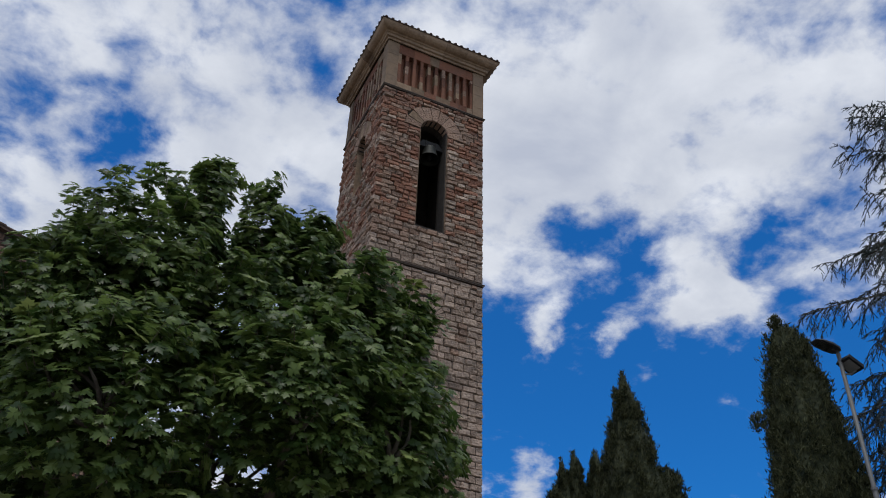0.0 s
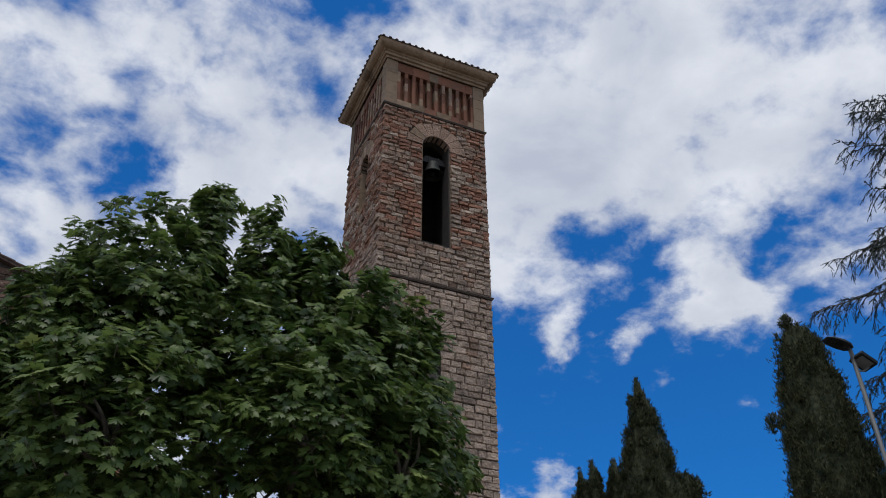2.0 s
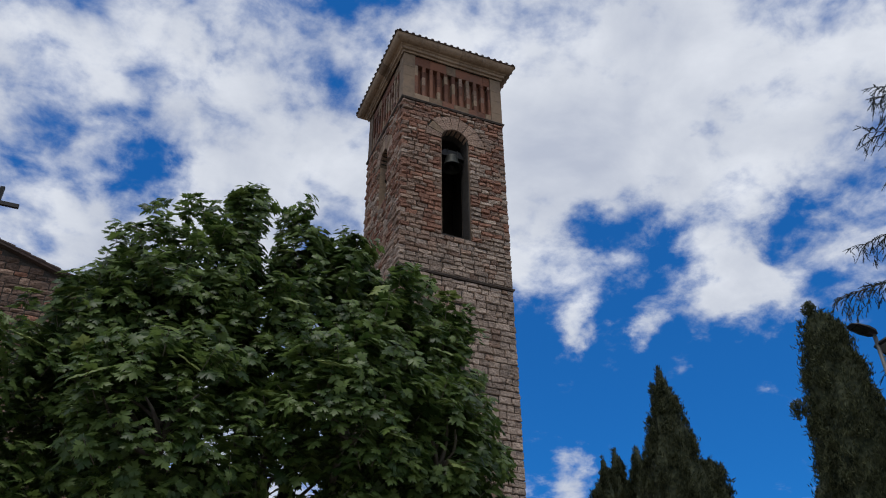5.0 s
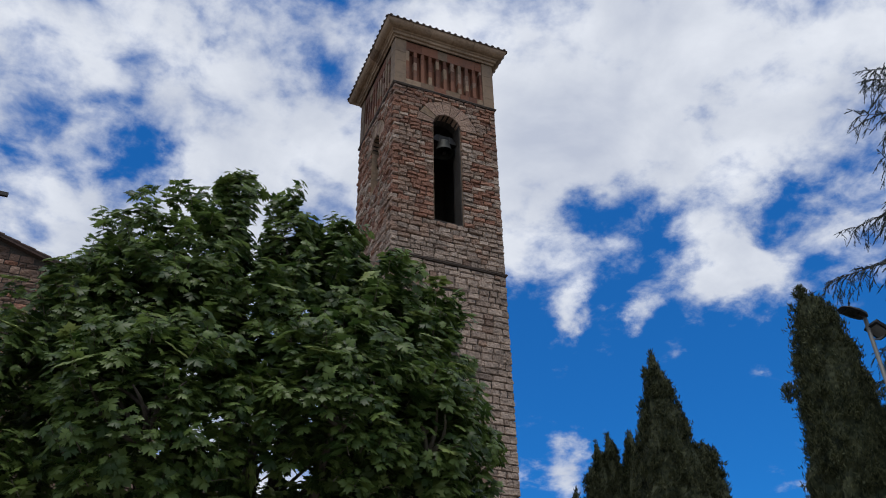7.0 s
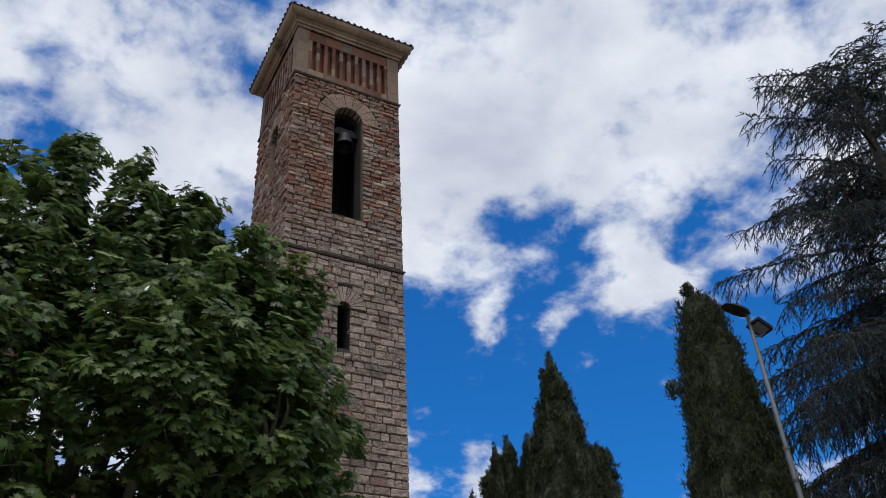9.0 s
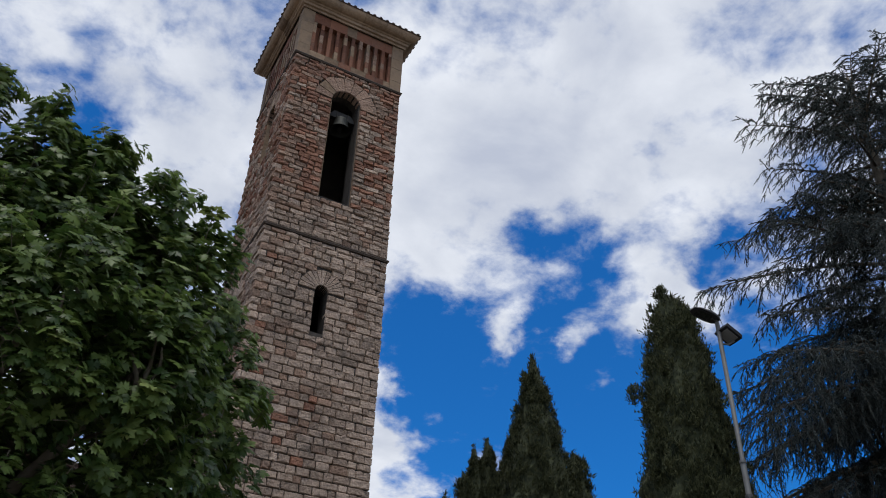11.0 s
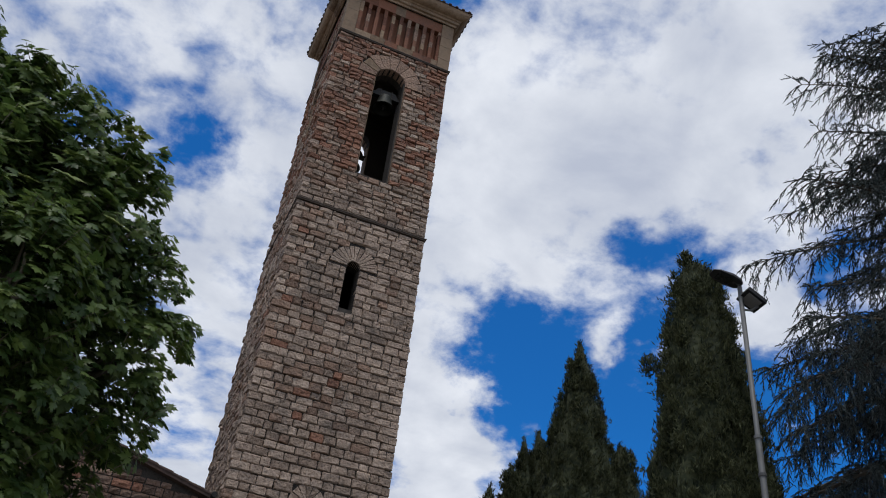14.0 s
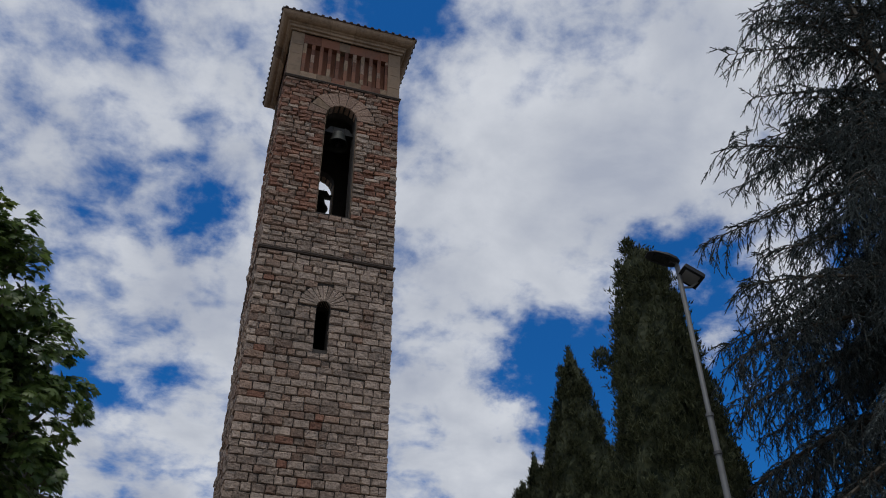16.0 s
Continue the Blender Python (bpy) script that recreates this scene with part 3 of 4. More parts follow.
# ---- church beside the tower ----
def build_church():
    rng = np.random.default_rng(11)
    church = thing("church", "rough brown stone church with gabled front and clay-tiled roof", "church", (0, 0, 0))
    peak, px, yf = 15.15, -3.85, 21.65
    slope = 0.34
    x0, x1 = px - 5.6, px + 5.6

    def top(x):
        return peak - slope * abs(x - px)

    def aisle_top(x):
        return 7.9 + 0.27 * (7.45 - x)

    s = Soup()
    for a, b in ((x0, px), (px, x1)):
        s.hexa([(a, yf, 0), (b, yf, 0), (b, yf + 26, 0), (a, yf + 26, 0), (a, yf, top(a)), (b, yf, top(b)), (b, yf + 26, top(b)), (a, yf + 26, top(a))])
    s.done("nave_wall", M["mortar"], church)
    s = Soup()
    s.hexa([(x1, yf + 0.02, 0), (7.28, yf + 0.02, 0), (7.28, yf + 26, 0), (x1, yf + 26, 0), (x1, yf + 0.02, aisle_top(x1)), (7.28, yf + 0.02, aisle_top(7.28)), (7.28, yf + 26, aisle_top(7.28)), (x1, yf + 26, aisle_top(x1))])
    s.done("aisle_wall", M["mortar"], church)
    # added dark block that stands for the shadow in the gap beside the tower
    s = Soup()
    s.box(7.3, 7.7, yf + 0.75, yf + 3.4, 0.0, 7.7)
    s.done("link_wall", M["mortar"], church, label="dark block added for the shade in the gap between church and tower")
    # rubble facing
    s = Soup()
    z = 0.0
    while z < peak:
        h = rng.uniform(0.13, 0.24)
        for lo, hi, lim in ((x0, x1, top), (x1, 7.28, aisle_top)):
            for p, q in split(lo, hi, rng, 0.18, 0.5):
                if z + h < min(lim(p), lim(q)) and (lim is aisle_top or z > 5):
                    v, f = stone_shape(q - p, h, 0.1, 0.04, rng, 3, 3)
                    s.add([(p + x, yf - 0.04 + y, z + zz) for x, y, zz in v], f, int(rng.choice([0, 1, 2], p=[0.1, 0.8, 0.1])))
        z += h
    z = 0.0
    while z < 7.7:
        h = rng.uniform(0.15, 0.26)
        for p, q in split(yf, yf + 6, rng, 0.25, 0.55):
            v, f = stone_shape(q - p, h, 0.1, 0.04, rng, 3, 3)
            s.add([(7.32 - y, p + x, z + zz) for x, y, zz in v], f, int(rng.choice([0, 1, 2], p=[0.1, 0.8, 0.1])))
        z += h
    ob = s.done("rubble_stonework", [M["brown_i"], M["rubble_i"], M["red_i"]], church, label="uneven brown and reddish rubble stones")
    ob["kind"] = "stuff"
    # verges and roofs
    for lo, hi, lim, name in ((x0 - 0.3, px, top, "nave_roof"), (px, x1 + 0.3, top, "nave_roof"), (x1, 7.62, aisle_top, "aisle_roof")):
        s = Soup()
        s.hexa([(lo, yf - 0.2, lim(lo)), (hi, yf - 0.2, lim(hi)), (hi, yf + 26, lim(hi)), (lo, yf + 26, lim(lo)),
                (lo, yf - 0.2, lim(lo) + 0.09), (hi, yf - 0.2, lim(hi) + 0.09), (hi, yf + 26, lim(hi) + 0.09), (lo, yf + 26, lim(lo) + 0.09)])
        roof = s.done(name, M["tile"], church, label="clay tile roof with a slight overhang")
        for p, q in split(lo, hi, rng, 0.38, 0.42):
            t = Soup()
            t.tube([(p, yf - 0.17, lim(p) + 0.09), (q + 0.02, yf - 0.17, lim(q) + 0.1)], [0.045, 0.055], 10)
            t.done("verge_tile", M["tile"], roof)
    s = Soup()
    s.tube([(7.58, yf - 0.4, 7.93), (7.58, yf + 24, 7.93)], [0.07, 0.07], 10)
    s.done("gutter", M["iron"], church, label="dark metal eaves gutter")
    s = Soup()
    s.tube([(7.5, yf - 0.1, 7.85), (7.42, yf - 0.1, 7.6), (7.42, yf - 0.1, 0.0)], [0.05] * 3, 10)
    s.done("downpipe", M["iron"], church, label="dark metal downpipe")
    cross = thing("cross", "dark iron cross on the church gable", "cross", (px, yf + 0.1, peak + 0.05))
    s = Soup()
    s.box(-0.06, 0.06, -0.05, 0.05, 0.0, 1.8)
    s.done("upright", M["iron"], cross)
    s = Soup()
    s.box(-0.55, -0.062, -0.045, 0.045, 1.2, 1.32)
    s.box(0.062, 0.55, -0.045, 0.045, 1.2, 1.32)
    s.done("crossbar", M["iron"], cross)
    s = Soup()
    s.box(-0.16, 0.16, -0.16, 0.16, -0.05, 0.16)
    s.done("socket", M["trim"], cross)


build_church()


# ---- street lamp ----
def build_lamp():
    lamp = thing("street_lamp", "tall galvanised steel lamp post with two black floodlights", "street lamp", (13.96, 10.25, 0))
    s = Soup()
    s.tube([(0, 0, 0), (0, 0, 4.2), (0, 0, 4.22), (0, 0, 7.2), (0, 0, 7.22), (0, 0, 9.95)], [0.058, 0.058, 0.049, 0.049, 0.04, 0.04], 14)
    s.done("pole", M["galv"], lamp, True, "galvanised tapered steel pole")
    s = Soup()
    s.lathe([(0.0, 0.0), (0.16, 0.0), (0.16, 0.03), (0.1, 0.04), (0.1, 0.3), (0.086, 0.32)], (0, 0, 0), 16)
    s.done("base_plate", M["galv"], lamp)
    for z in (4.2, 7.2, 6.6):
        s = Soup()
        s.lathe([(0.04, -0.025), (0.062, -0.025), (0.062, 0.025), (0.04, 0.025)], (0, 0, z), 14)
        s.done("collar", M["galv"], lamp)
    s = Soup()
    s.tube([(0, 0, 9.9), (0, 0, 9.99), (-0.1, 0.02, 10.04)], [0.035] * 3, 8)
    s.done("bracket", M["galv"], lamp)

    def head(a, b, w, thick, secs, glass):
        """A housing from a to b, its half width the vector w, with a glass in its underside."""
        a, b, w = Vector(a), Vector(b), Vector(w)
        up = w.cross(b - a).normalized()
        up = up if up.z > 0 else -up
        v = []
        for t, ww, hh in secs:
            c = a.lerp(b, t)
            for x, y in ((-1, 0), (1, 0), (0.85, 1), (-0.85, 1)):
                v.append(c + w * ww * x + up * thick * hh * y)
        m = len(secs)
        f = [(3, 2, 1, 0)] + [(4 * i + k, 4 * i + (k + 1) % 4, 4 * i + 4 + (k + 1) % 4, 4 * i + 4 + k) for i in range(m - 1) for k in range(4)] + [tuple(4 * m - 4 + k for k in range(4))]
        s = Soup()
        s.add(v, f)
        h = s.done("lamp_head", M["lamp_black"], lamp, label="flat black lamp housing")
        s = Soup()
        a2, b2 = a.lerp(b, glass[0]), a.lerp(b, glass[1])
        s.hexa([p + w * glass[2] * x - up * e for e in (0.012, -0.01) for p, x in ((a2, -1), (a2, 1), (b2, 1), (b2, -1))])
        s.done("lamp_glass", M[glass[3]], h, label="flat lamp glass")

    head((0.03, 0.0, 9.98), (-0.47, 0.13, 10.17), (0.05, 0.18, 0.02), 0.06,
         ((0.0, 0.45, 0.6), (0.12, 0.8, 0.9), (0.4, 1.0, 1.0), (0.8, 0.9, 0.6), (0.96, 0.6, 0.3), (1.0, 0.4, 0.2)), (0.35, 0.8, 0.6, "dark_glass"))
    n = Vector((-0.5, 0.05, -0.86)).normalized()
    a = n.cross(Vector((0, 0, 1))).normalized()
    b = a.cross(n)
    c = Vector((0.13, -0.09, 9.66))
    head(c - b * 0.19, c + b * 0.19, a * 0.18, 0.1, ((0.0, 0.97, 0.7), (0.04, 1.0, 1.0), (0.96, 1.0, 1.0), (1.0, 0.97, 0.7)), (0.15, 0.85, 0.72, "lens"))
    s = Soup()
    s.tube([(0, 0, 9.5), (0.14, -0.05, 9.5), (0.27, -0.1, 9.6)], [0.02] * 3, 8)
    s.done("floodlight_arm", M["galv"], lamp)


build_lamp()


# ---- trees ----
def ball_points(rng, n):
    p = rng.normal(0, 1, (n, 3))
    return p / np.linalg.norm(p, axis=1)[:, None]


HALF_LEAF = [(0.03, 0), (0.2, -0.13), (0.21, 0.04), (0.44, -0.03), (0.37, 0.13), (0.66, 0.3), (0.44, 0.35), (0.56, 0.55), (0.22, 0.42), (0.3, 0.72), (0.15, 0.7)]
LEAF_V = [(0, 0.38, 0.06)] + [(x, y, -0.22 * x * x - 0.1 * y * y) for x, y in HALF_LEAF + [(0, 1.0)] + [(-x, y) for x, y in reversed(HALF_LEAF)]]
LEAF_F = [(0, i, i + 1) for i in range(1, len(LEAF_V) - 1)]


def limb(s, a, b, r0, r1, rng, bend=0.12, n=5):
    a, b = Vector(a), Vector(b)
    d = (b - a).length
    off = Vector(rng.normal(0, bend * d, 3))
    pts = [a.lerp(b, t) + off * math.sin(math.pi * t) for t in np.linspace(0, 1, n)]
    s.tube(pts, list(np.linspace(r0, r1, n)), 7)
    return pts


# crown of the plane tree: centres and radii of its masses of foliage
LOBES = [((2.1, 9.7, 5.0), (2.85, 2.05, 2.65)), ((-1.5, 9.5, 4.7), (1.55, 1.3, 2.1)), ((0.0, 9.4, 6.0), (0.6, 0.8, 1.3)), ((2.3, 9.5, 6.9), (1.7, 0.85, 1.0)),
         ((0.72, 9.4, 7.0), (0.95, 0.85, 1.55)), ((1.42, 9.3, 8.1), (0.22, 0.3, 0.95)), ((2.22, 9.35, 7.95), (0.3, 0.35, 0.95)),
         ((2.9, 9.35, 7.8), (0.24, 0.35, 0.85)), ((3.6, 9.4, 7.15), (0.55, 0.7, 1.05)), ((4.15, 9.6, 6.75), (0.65, 0.8, 1.1)), ((4.5, 10.2, 5.6), (0.95, 0.9, 1.5)),
         ((2.6, 7.85, 5.2), (0.9, 0.45, 0.9)), ((0.8, 7.85, 4.8), (0.9, 0.45, 0.9)), ((3.75, 8.3, 5.2), (0.6, 0.45, 0.8)), ((2.75, 9.4, 3.5), (1.85, 1.4, 1.2))]
SQUARE = 2.3


def build_plane_tree():
    rng = np.random.default_rng(21)
    base = Vector((2.0, 9.7, 0))
    tree = thing("plane_tree", "leafy green plane tree with dense rounded crown", "tree", base)
    s = Soup()
    s.tube([(0, 0, 0), (0.03, 0, 0.3), (0.05, 0.02, 1.6), (0, 0.05, 3.0)], [0.34, 0.26, 0.22, 0.2], 12)
    s.done("trunk", M["bark"], tree, True, "mottled grey trunk")
    starts, ends, deep = [], [], []
    for c, r in LOBES:
        c, r = np.array(c), np.array(r)
        s = Soup()
        limb(s, (0, 0.05, 2.9), Vector(c) - base + Vector((0, 0, r[2] * 0.2)), 0.1, 0.03, rng, 0.06)
        for k in range(6):
            d = ball_points(rng, 1)[0]
            d[2] = abs(d[2]) * 0.8
            limb(s, Vector(c) - base + Vector((0, 0, -r[2] * 0.2)), Vector(c + d * r * 0.8) - base, 0.035, 0.01, rng)
        s.done("limb", M["bark"], tree, True)
        area = (r[0] * r[1] + r[1] * r[2] + r[0] * r[2]) / 3
        # leafy shoots: an outer layer that breaks the outline, and looser ones within
        for n, lo, hi, ln0, ln1, inner in ((int(70 * area) + 20, 0.8, 1.0, 0.14, 0.38, 0), (int(88 * area) + 14, 0.35, 0.86, 0.2, 0.4, 1)):
            d = ball_points(rng, n)
            box = np.sum(np.abs(d) ** SQUARE, axis=1) ** (-1 / SQUARE)
            a = c + d * r * (box * rng.uniform(lo, hi, n))[:, None]
            out = d / r
            out /= np.linalg.norm(out, axis=1)[:, None]
            way = out * 0.55 + np.array([0, 0, 0.8]) + rng.normal(0, 0.25, (n, 3))
            way /= np.linalg.norm(way, axis=1)[:, None]
            starts.append(a)
            ends.append(a + way * rng.uniform(ln0, ln1, n)[:, None])
            deep.append(np.full(n, inner))
    starts, ends, deep = np.concatenate(starts), np.concatenate(ends), np.concatenate(deep)
    keep = starts[:, 2] > 2.35
    starts, ends, deep = starts[keep], ends[keep], deep[keep]
    stalks = Soup()
    for a, b, q in zip(starts, ends, deep):
        if q == 0:
            stalks.tube([Vector(a) - base, Vector(b) - base], [0.006, 0.003], 3, cap=False)
    ob = stalks.done("twigwork", M["bark"], tree)
    ob["kind"] = "stuff"
    # leaves in a spiral along each shoot, large and spreading below, small and upright at its tip
    per = 14
    n = len(starts) * per
    w = np.tile(0.3 + 0.7 * (np.arange(per) + 0.5) / per, len(starts)) + rng.normal(0, 0.03, n)
    axis = np.repeat(ends - starts, per, axis=0)
    at = np.repeat(starts, per, axis=0) + axis * w[:, None]
    axis /= np.linalg.norm(axis, axis=1)[:, None]
    side = np.cross(axis, np.array([0.31, 0.42, 0.1]))
    side /= np.linalg.norm(side, axis=1)[:, None]
    turn = (np.tile(np.arange(per) * 2.399, len(starts)) + np.repeat(rng.uniform(0, 6.28, len(starts)), per))[:, None]
    ray = side * np.cos(turn) + np.cross(axis, side) * np.sin(turn)
    tip = ray + axis * (0.25 + 0.9 * w ** 2)[:, None] + np.array([0, 0, -0.12]) + rng.normal(0, 0.22, (n, 3))
    nrm = axis * 0.8 + ray * 0.2 + np.array([0, -0.25, 0.2]) + rng.normal(0, 0.33, (n, 3))
    size = rng.uniform(0.105, 0.19, n) * (1.15 - 0.45 * w)
    pos = at + ray * (rng.uniform(0.03, 0.13, n) * (1.15 - 0.75 * w))[:, None]
    crown = scatter("crown", LEAF_V, LEAF_F, frames_of(nrm, tip, rng, 0.1), pos - np.array(base), size, M["leaf"], tree, "dense green palmate leaves")
    # pale young leaves at shoot ends on the side towards the path
    me = bpy.data.meshes.new("leaf")
    me.from_pydata(LEAF_V, [], LEAF_F)
    me.materials.append(M["leaf_obj"])
    front = [i for i in range(len(ends)) if deep[i] == 0 and ends[i][1] < 9.2 and ends[i][2] > 3.6]
    for i in rng.choice(front, 56, replace=False):
        ax = Vector(ends[i] - starts[i]).normalized()
        for k in range(5):
            a = ax.orthogonal().normalized()
            a.rotate(Matrix.Rotation(k * 1.257 + rng.uniform(0, 0.8), 3, ax))
            y = (a + Vector((0, 0, -0.2)) + ax * 0.25).normalized()
            z = (ax - y * ax.dot(y)).normalized()
            x = y.cross(z)
            ob = new("leaf", me)
            ob.parent = crown
            m4 = (Matrix((x, y, z)).transposed() * rng.uniform(0.12, 0.2)).to_4x4()
            m4.translation = Vector(ends[i]) - base + ax * 0.02 + a * 0.03
            ob.matrix_local = m4
    return tree


plane_tree = build_plane_tree()

SPRAY_V = [(0, 0, 0), (0.10, 0.3, 0.05), (0.03, 1.0, 0.0), (-0.10, 0.34, 0.05), (0.2, 0.66, -0.05), (-0.18, 0.74, -0.05)]
SPRAY_F = [(0, 1, 3), (1, 2, 3), (0, 4, 1), (0, 3, 5)]


def cypress(at, profile, seed, label, density=1.0, tufts=()):
    """profile: (height, radius) from the ground up."""
    rng = np.random.default_rng(seed)
    t = thing("cypress", label, "tree", at, "cypresses")
    zs, rs = np.array([p[0] for p in profile], float), np.array([p[1] for p in profile], float)
    height = zs[-1]
    s = Soup()
    s.tube([(0, 0, 0), (0, 0, height * 0.5), (0, 0, height * 0.9)], [0.2, 0.12, 0.02], 8)
    s.done("trunk", M["bark"], t, True)
    zz = np.linspace(0.8, height - 0.05, 400)
    w = np.interp(zz, zs, rs) + 0.12
    n = int(density * 700 * np.sum(w) * (zz[1] - zz[0]))
    z = rng.choice(zz, n, p=w / w.sum()) + rng.uniform(-0.05, 0.05, n)
    a = rng.uniform(0, 2 * math.pi, n)
    lump = np.array([noise.noise(Vector((math.cos(q) * 2.6, math.sin(q) * 2.6, g * 1.1)) + Vector((seed, 0, 0))) +
                     0.6 * noise.noise(Vector((math.cos(q) * 7, math.sin(q) * 7, g * 2.6)) + Vector((0, seed, 0))) for q, g in zip(a, z)])
    base_r = np.interp(z, zs, rs)
    r = base_r * (0.9 + 0.2 * lump) - np.abs(rng.normal(0, 0.05, n))
    r = np.maximum(r, 0.02)
    pos = np.stack([r * np.cos(a), r * np.sin(a), z], axis=1)
    out = np.stack([np.cos(a), np.sin(a), np.zeros(n)], axis=1)
    # upright plumes that break the outline
    for k in range(int(230 * density * height / 11)):
        h = height * (0.2 + 0.74 * rng.random())
        q = rng.uniform(0, 2 * math.pi)
        rr = float(np.interp(h, zs, rs)) * 0.93
        m = 40
        w = rng.uniform(0, 1, m)
        ln = rng.uniform(0.25, 0.62)
        spread = 0.075 * (1 - w) + 0.012
        pos = np.concatenate([pos, np.stack([rr * math.cos(q) * (1 - 0.05 * w) + rng.normal(0, 1, m) * spread, rr * math.sin(q) * (1 - 0.05 * w) + rng.normal(0, 1, m) * spread, h + w * ln], axis=1)])
        out = np.concatenate([out, np.tile([math.cos(q) * 0.4, math.sin(q) * 0.4, 0.0], (m, 1))])
    for x, y, h, rad in tufts:
        m = 90
        d = ball_points(rng, m)
        pos = np.concatenate([pos, np.array([x, y, h]) + d * np.array([rad, rad, rad * 1.3])])
        out = np.concatenate([out, d])
        s = Soup()
        limb(s, (0, 0, h - 0.8), (x, y, h), 0.05, 0.02, rng)
        s.done("limb", M["bark"], t, True)
    per = 4
    n = len(pos) * per
    pos = np.repeat(pos, per, 0) + rng.normal(0, 0.028, (n, 3))
    out = np.repeat(out, per, 0)
    up = np.array([0, 0, 1.0]) + out * 0.25 + rng.normal(0, 0.28, pos.shape)
    nrm = out + rng.normal(0, 0.7, pos.shape)
    scatter("crown", SPRAY_V, SPRAY_F, frames_of(nrm, up, rng, 0.3), pos, rng.uniform(0.065, 0.15, n) / max(density, 0.5) ** 0.5, M["cypress"], t, "dense dark green scale-leaf sprays")
    # inner mass that keeps the crown opaque, lumpy like the outside
    s = Soup()
    s.lathe([(float(np.interp(q, zs, rs)), float(q)) for q in np.linspace(0.8, height * 0.99, 70)], (0, 0, 0), 40)
    for k, (x, y, h) in enumerate(s.v):
        q = math.atan2(y, x)
        g = noise.noise(Vector((math.cos(q) * 2.6, math.sin(q) * 2.6, h * 1.1)) + Vector((seed, 0, 0))) + 0.6 * noise.noise(Vector((math.cos(q) * 7, math.sin(q) * 7, h * 2.6)) + Vector((0, seed, 0)))
        w = (0.9 + 0.2 * g) * 0.93 + 0.05 * noise.noise(Vector((x, y, h)) * 9)
        s.v[k] = (x * w, y * w, h)
    s.done("inner_foliage", M["cypress"], t)
    return t


cypress((14.16, 11.6, 0), [(0, 0.9), (1, 1.3), (5.4, 1.2), (7.6, 0.93), (9.9, 0.57), (10.8, 0.37), (11.15, 0.3), (11.3, 0.1)], 31,
        "broad dark green cypress with blunt top", 1.15, [(-0.85, 0.4, 9.0, 0.13), (-0.2, 0.0, 11.3, 0.1), (0.28, 0.05, 11.1, 0.14)])
MID = "slim pointed cypress in a dense row"
cypress((18.02, 22.1, 0), [(0, 1.2), (1, 2.0), (6, 1.95), (9, 1.62), (12.3, 0.95), (13.5, 0.64), (14.7, 0.33), (15.8, 0.05)], 32, "tall pointed dark green cypress", 0.6)
cypress((19.45, 22.0, 0), [(0, 0.8), (1, 1.3), (8, 1.1), (11, 0.6), (12, 0.28), (12.6, 0.05)], 33, MID, 0.4)
cypress((20.6, 27.6, 0), [(0, 0.8), (1, 1.2), (9, 1.05), (13, 0.6), (14.5, 0.27), (15.3, 0.04)], 34, MID, 0.4)
cypress((19.8, 28.0, 0), [(0, 0.8), (1, 1.1), (9, 0.95), (13, 0.48), (14.5, 0.2), (15.25, 0.04)], 35, MID, 0.4)
cypress((19.2, 28.0, 0), [(0, 0.8), (1, 1.0), (9, 0.9), (12.5, 0.5), (14.1, 0.2), (14.8, 0.04)], 36, MID, 0.4)
cypress((18.4, 27.4, 0), [(0, 0.7), (1, 1.0), (8, 0.85), (11.2, 0.5), (12.8, 0.22), (13.4, 0.04)], 38, MID, 0.4)
cypress((17.6, 27.4, 0), [(0, 0.6), (1, 0.9), (8, 0.8), (10.5, 0.45), (11.8, 0.22), (12.4, 0.04)], 37, "low pointed cypress towards the end of a row", 0.4)
cypress((16.95, 27.4, 0), [(0, 0.6), (1, 0.8), (7, 0.7), (9.5, 0.4), (10.7, 0.2), (11.15, 0.04)], 39, "small pointed cypress at the end of a row", 0.4)

# one short cedar twig: a tapering stem with needle tufts that point forward all round it
NEEDLE_V = [(0, 0, 0)]
NEEDLE_F = []
for k in range(8):
    g = k * 2.399
    y0 = 0.04 + 0.1 * k
    w = 0.2 * (1 - 0.55 * k / 7)
    cx, cz = math.cos(g), math.sin(g)
    i = len(NEEDLE_V)
    NEEDLE_V += [(-cz * 0.045, y0, cx * 0.045), (cz * 0.045, y0 + 0.05, -cx * 0.045), (cx * w, y0 + 0.2, cz * w)]
    NEEDLE_F += [(i, i + 1, i + 2)]
i = len(NEEDLE_V)
NEEDLE_V += [(-0.05, 0, 0), (0.05, 0, 0), (0, 1.05, 0), (0, 0, -0.05), (0, 0, 0.05)]
NEEDLE_F += [(i, i + 1, i + 2), (i + 3, i + 4, i + 2)]


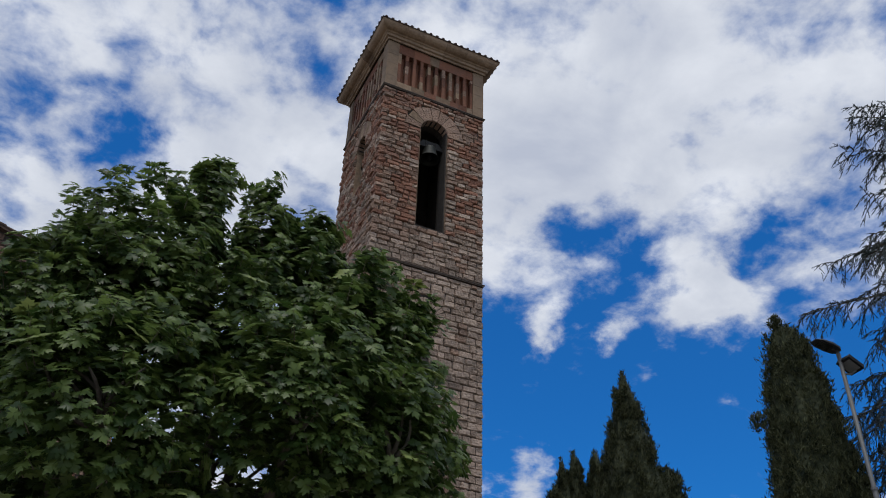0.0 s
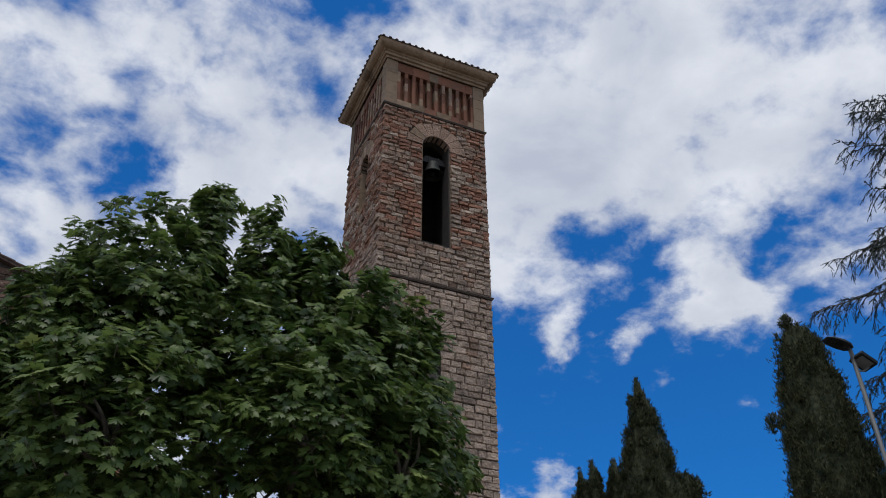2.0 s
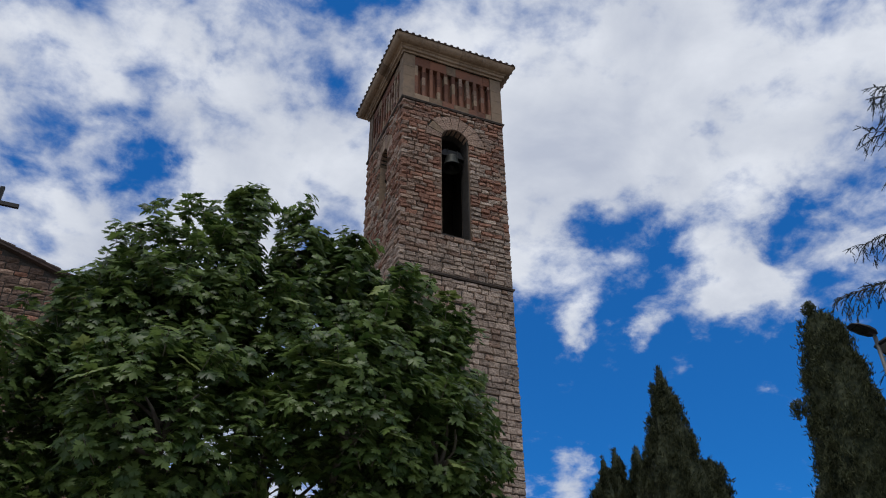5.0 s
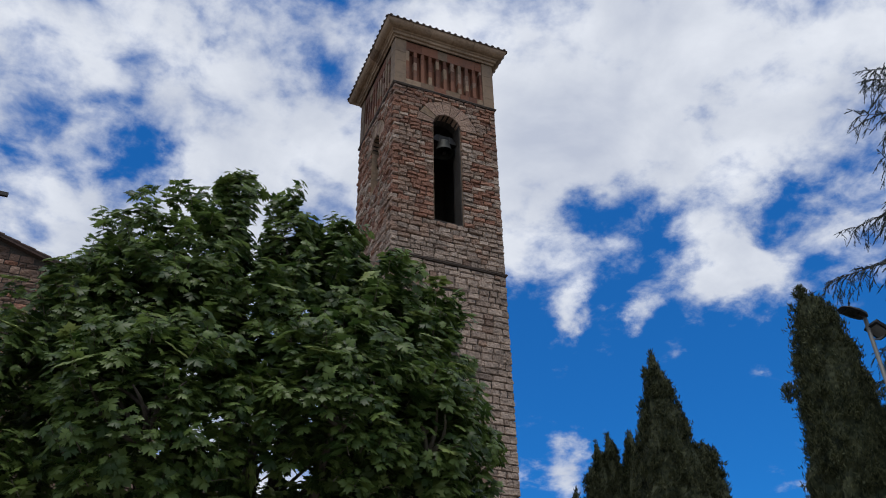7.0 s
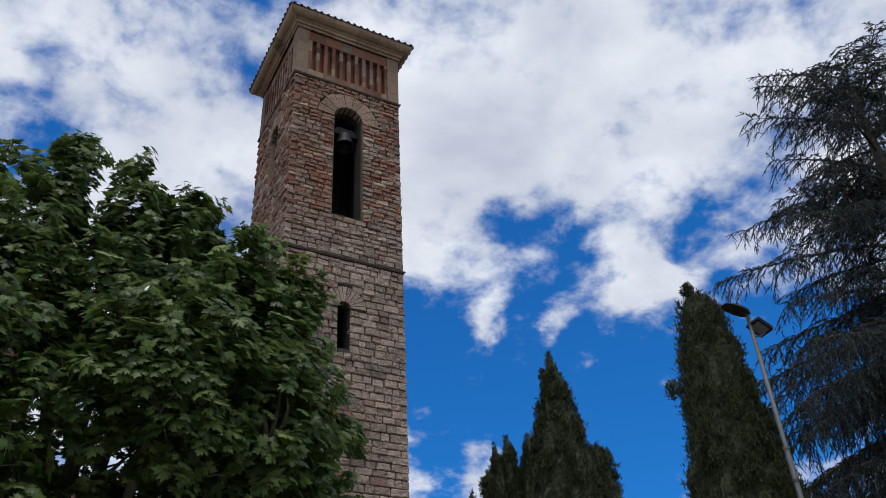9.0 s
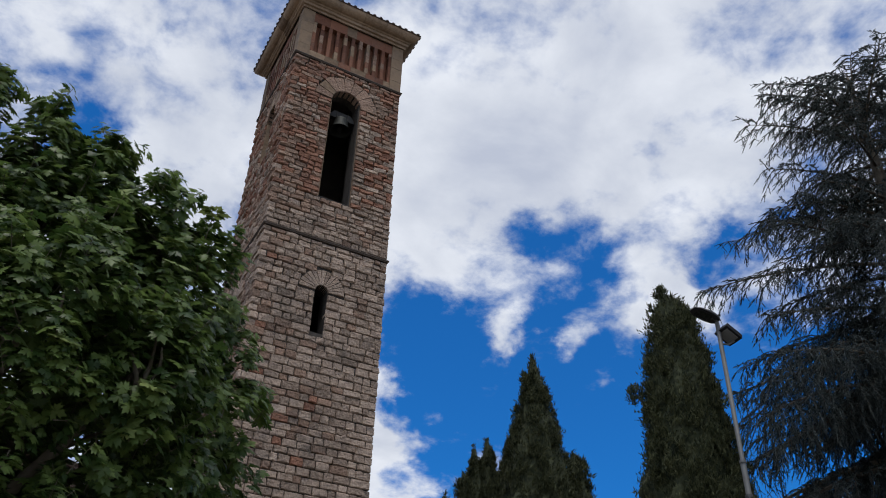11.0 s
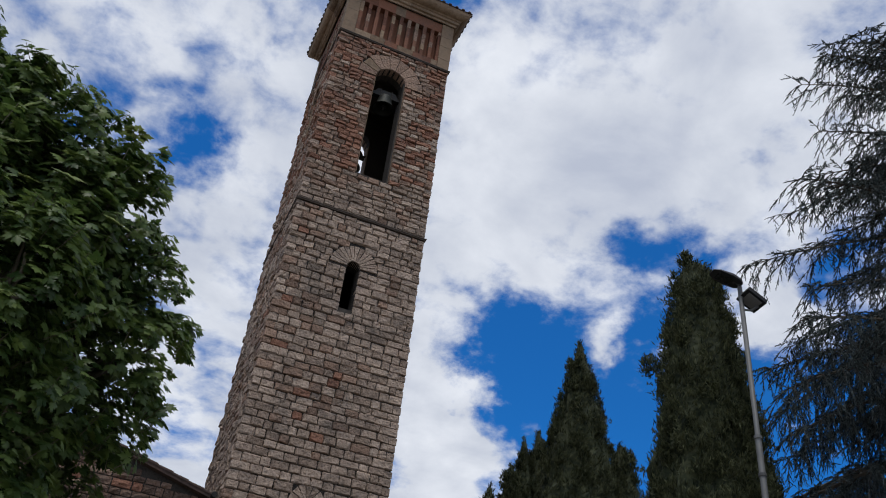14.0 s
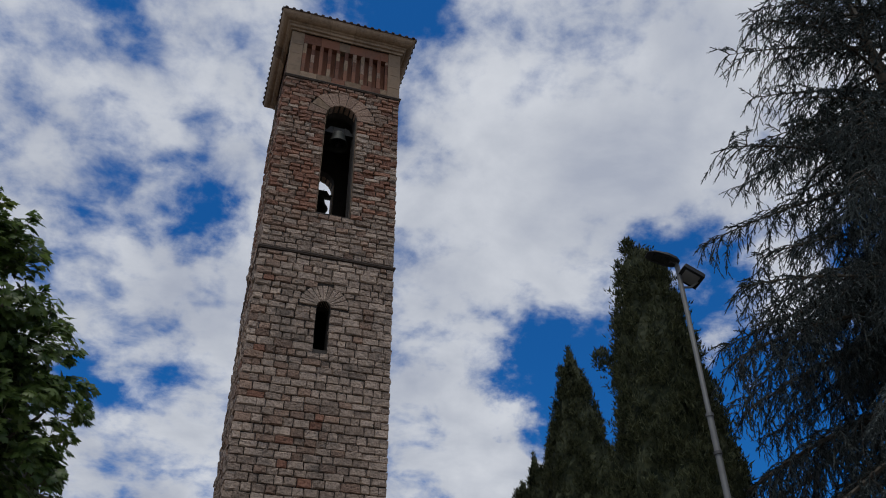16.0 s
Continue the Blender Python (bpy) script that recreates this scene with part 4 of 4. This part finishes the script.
def build_cedar():
    rng = np.random.default_rng(41)
    H = 19.3
    t = thing("cedar", "tall dark blue-green cedar with drooping branches", "tree", (19.7, 9.4, 0))
    s = Soup()
    s.tube([(0, 0, 0), (0.05, 0, 5), (-0.05, 0.05, 11), (0, 0, 16), (0.1, 0, H - 0.3)], [0.45, 0.36, 0.26, 0.12, 0.03], 12)
    s.done("trunk", M["bark"], t, True)
    P, U, S = [], [], []
    twigs = Soup()
    n = 128
    for i in range(n):
        f = i / (n - 1)
        z = 7.4 + (H - 8.0) * f ** 1.32
        z = 0.8 * z + 0.2 * (round(z / 1.05) * 1.05) + rng.normal(0, 0.2)  # loose tiers
        reach = (5.2 * (1 - f) ** 0.47 + 0.72) * (1.1 - 0.55 * rng.random() ** 1.6)
        if f < 0.16:
            reach *= 0.9 + 0.6 * f
        a = i * 2.399 + rng.normal(0, 0.25)
        rise = 0.3 * f + rng.normal(0.06, 0.1)
        if f > 0.8 and i % 4 == 0:
            rise, reach = rng.uniform(0.7, 1.1), rng.uniform(1.5, 2.4)  # side leaders

        def at(q):
            return Vector((math.cos(a) * reach * q, math.sin(a) * reach * q, z + reach * (rise * q - (0.22 + 0.7 * max(0, 0.42 - f)) * q * q)))
        bough = Soup()
        bough.tube([at(q) for q in np.linspace(0, 1, 9)], list(np.linspace(0.07, 0.01, 9) * (1.15 - 0.6 * f)), 5)
        bough.done("bough", M["bark"], t)
        side = Vector((-math.sin(a), math.cos(a), 0))
        out = Vector((math.cos(a), math.sin(a), 0))
        for q in np.linspace(0.14, 1.0, int(6 + reach * (4.1 if f < 0.5 else 3.1))):
            c = at(q)
            for sg in (-1, 1):
                ln = (0.95 * (1 - q) + 0.42) * rng.uniform(0.55, 1.2) * min(1, reach / 2.5)
                d = (out * rng.uniform(0.3, 1.0) + side * sg * rng.uniform(0.4, 1.0)).normalized()
                sag = rng.uniform(0.3, 0.95) + (0.9 * max(0, 0.5 - f) if rng.random() < 0.6 else 0)
                lean = rng.normal(0.04, 0.12)
                path = [c + d * ln * w + Vector((0, 0, ln * (lean * w - sag * w * w))) for w in (0, 0.35, 0.7, 1.0)]
                twigs.tube(path, [0.014, 0.011, 0.008, 0.004], 3)
                cross = d.cross(Vector((0, 0, 1)))
                m = max(4, int(ln / 0.078))
                for k in range(m):
                    w = (k + rng.random()) / m
                    p = c + d * ln * w + Vector((0, 0, ln * (lean * w - sag * w * w)))
                    along = d + Vector((0, 0, lean - 2 * sag * w))
                    P.append(p)
                    U.append(along * 0.8 + cross * rng.choice((-1, 1)) * rng.uniform(0.15, 0.8) + Vector((0, 0, -0.3)) + Vector(rng.normal(0, 0.15, 3)))
                    S.append(rng.uniform(0.15, 0.3))
                    if rng.random() < (0.4 if f < 0.5 else 0.25):
                        hang = rng.uniform(0.15, 0.75) * (1.3 - 0.9 * f)
                        sway = Vector((rng.normal(0, 0.15), rng.normal(0, 0.15), -1))
                        for g in range(int(hang / 0.12) + 1):
                            P.append(p + sway * g * 0.12)
                            U.append(sway + Vector(rng.normal(0, 0.3, 3)))
                            S.append(rng.uniform(0.14, 0.26))
                P.append(path[-1])
                U.append(d + Vector((0, 0, lean - 1.6 * sag)))
                S.append(rng.uniform(0.2, 0.3))
    ob = twigs.done("twigwork", M["bark"], t)
    ob["kind"] = "stuff"
    P, U = np.array(P), np.array(U)
    nrm = rng.normal(0, 1, P.shape)
    nrm -= (np.sum(nrm * U, 1) / np.sum(U * U, 1))[:, None] * U
    scatter("crown", NEEDLE_V, NEEDLE_F, frames_of(nrm, U, rng, 0.0), P, np.array(S), M["cedar"], t, "drooping blue-green needle sprays")


build_cedar()


# ---- front blocks of the tower, one by one ----
def build_blocks():
    rng = np.random.default_rng(51)
    shapes = {}
    for size in (0.26, 0.36, 0.46, 0.56):
        for k in range(5):
            v, f = stone_shape(size, 0.24, 0.22, 0.025, rng)
            for kind, mat in enumerate(("grey", "brown", "red")):
                me = bpy.data.meshes.new("stone_block")
                me.from_pydata(v, [], f)
                me.materials.append(M[mat])
                shapes[size, k, kind] = me
    for p, w, z0, h, kind in STONE_PARTS:
        size = min((0.26, 0.36, 0.46, 0.56), key=lambda q: abs(q - w))
        ob = new("stone_block", shapes[size, int(rng.integers(5)), kind])
        ob.parent = tower
        ob.location = (XL + p - CX, YF - CY + rng.normal(0, 0.011), z0)
        ob.scale = (w / size, 1, h / 0.24)


build_blocks()
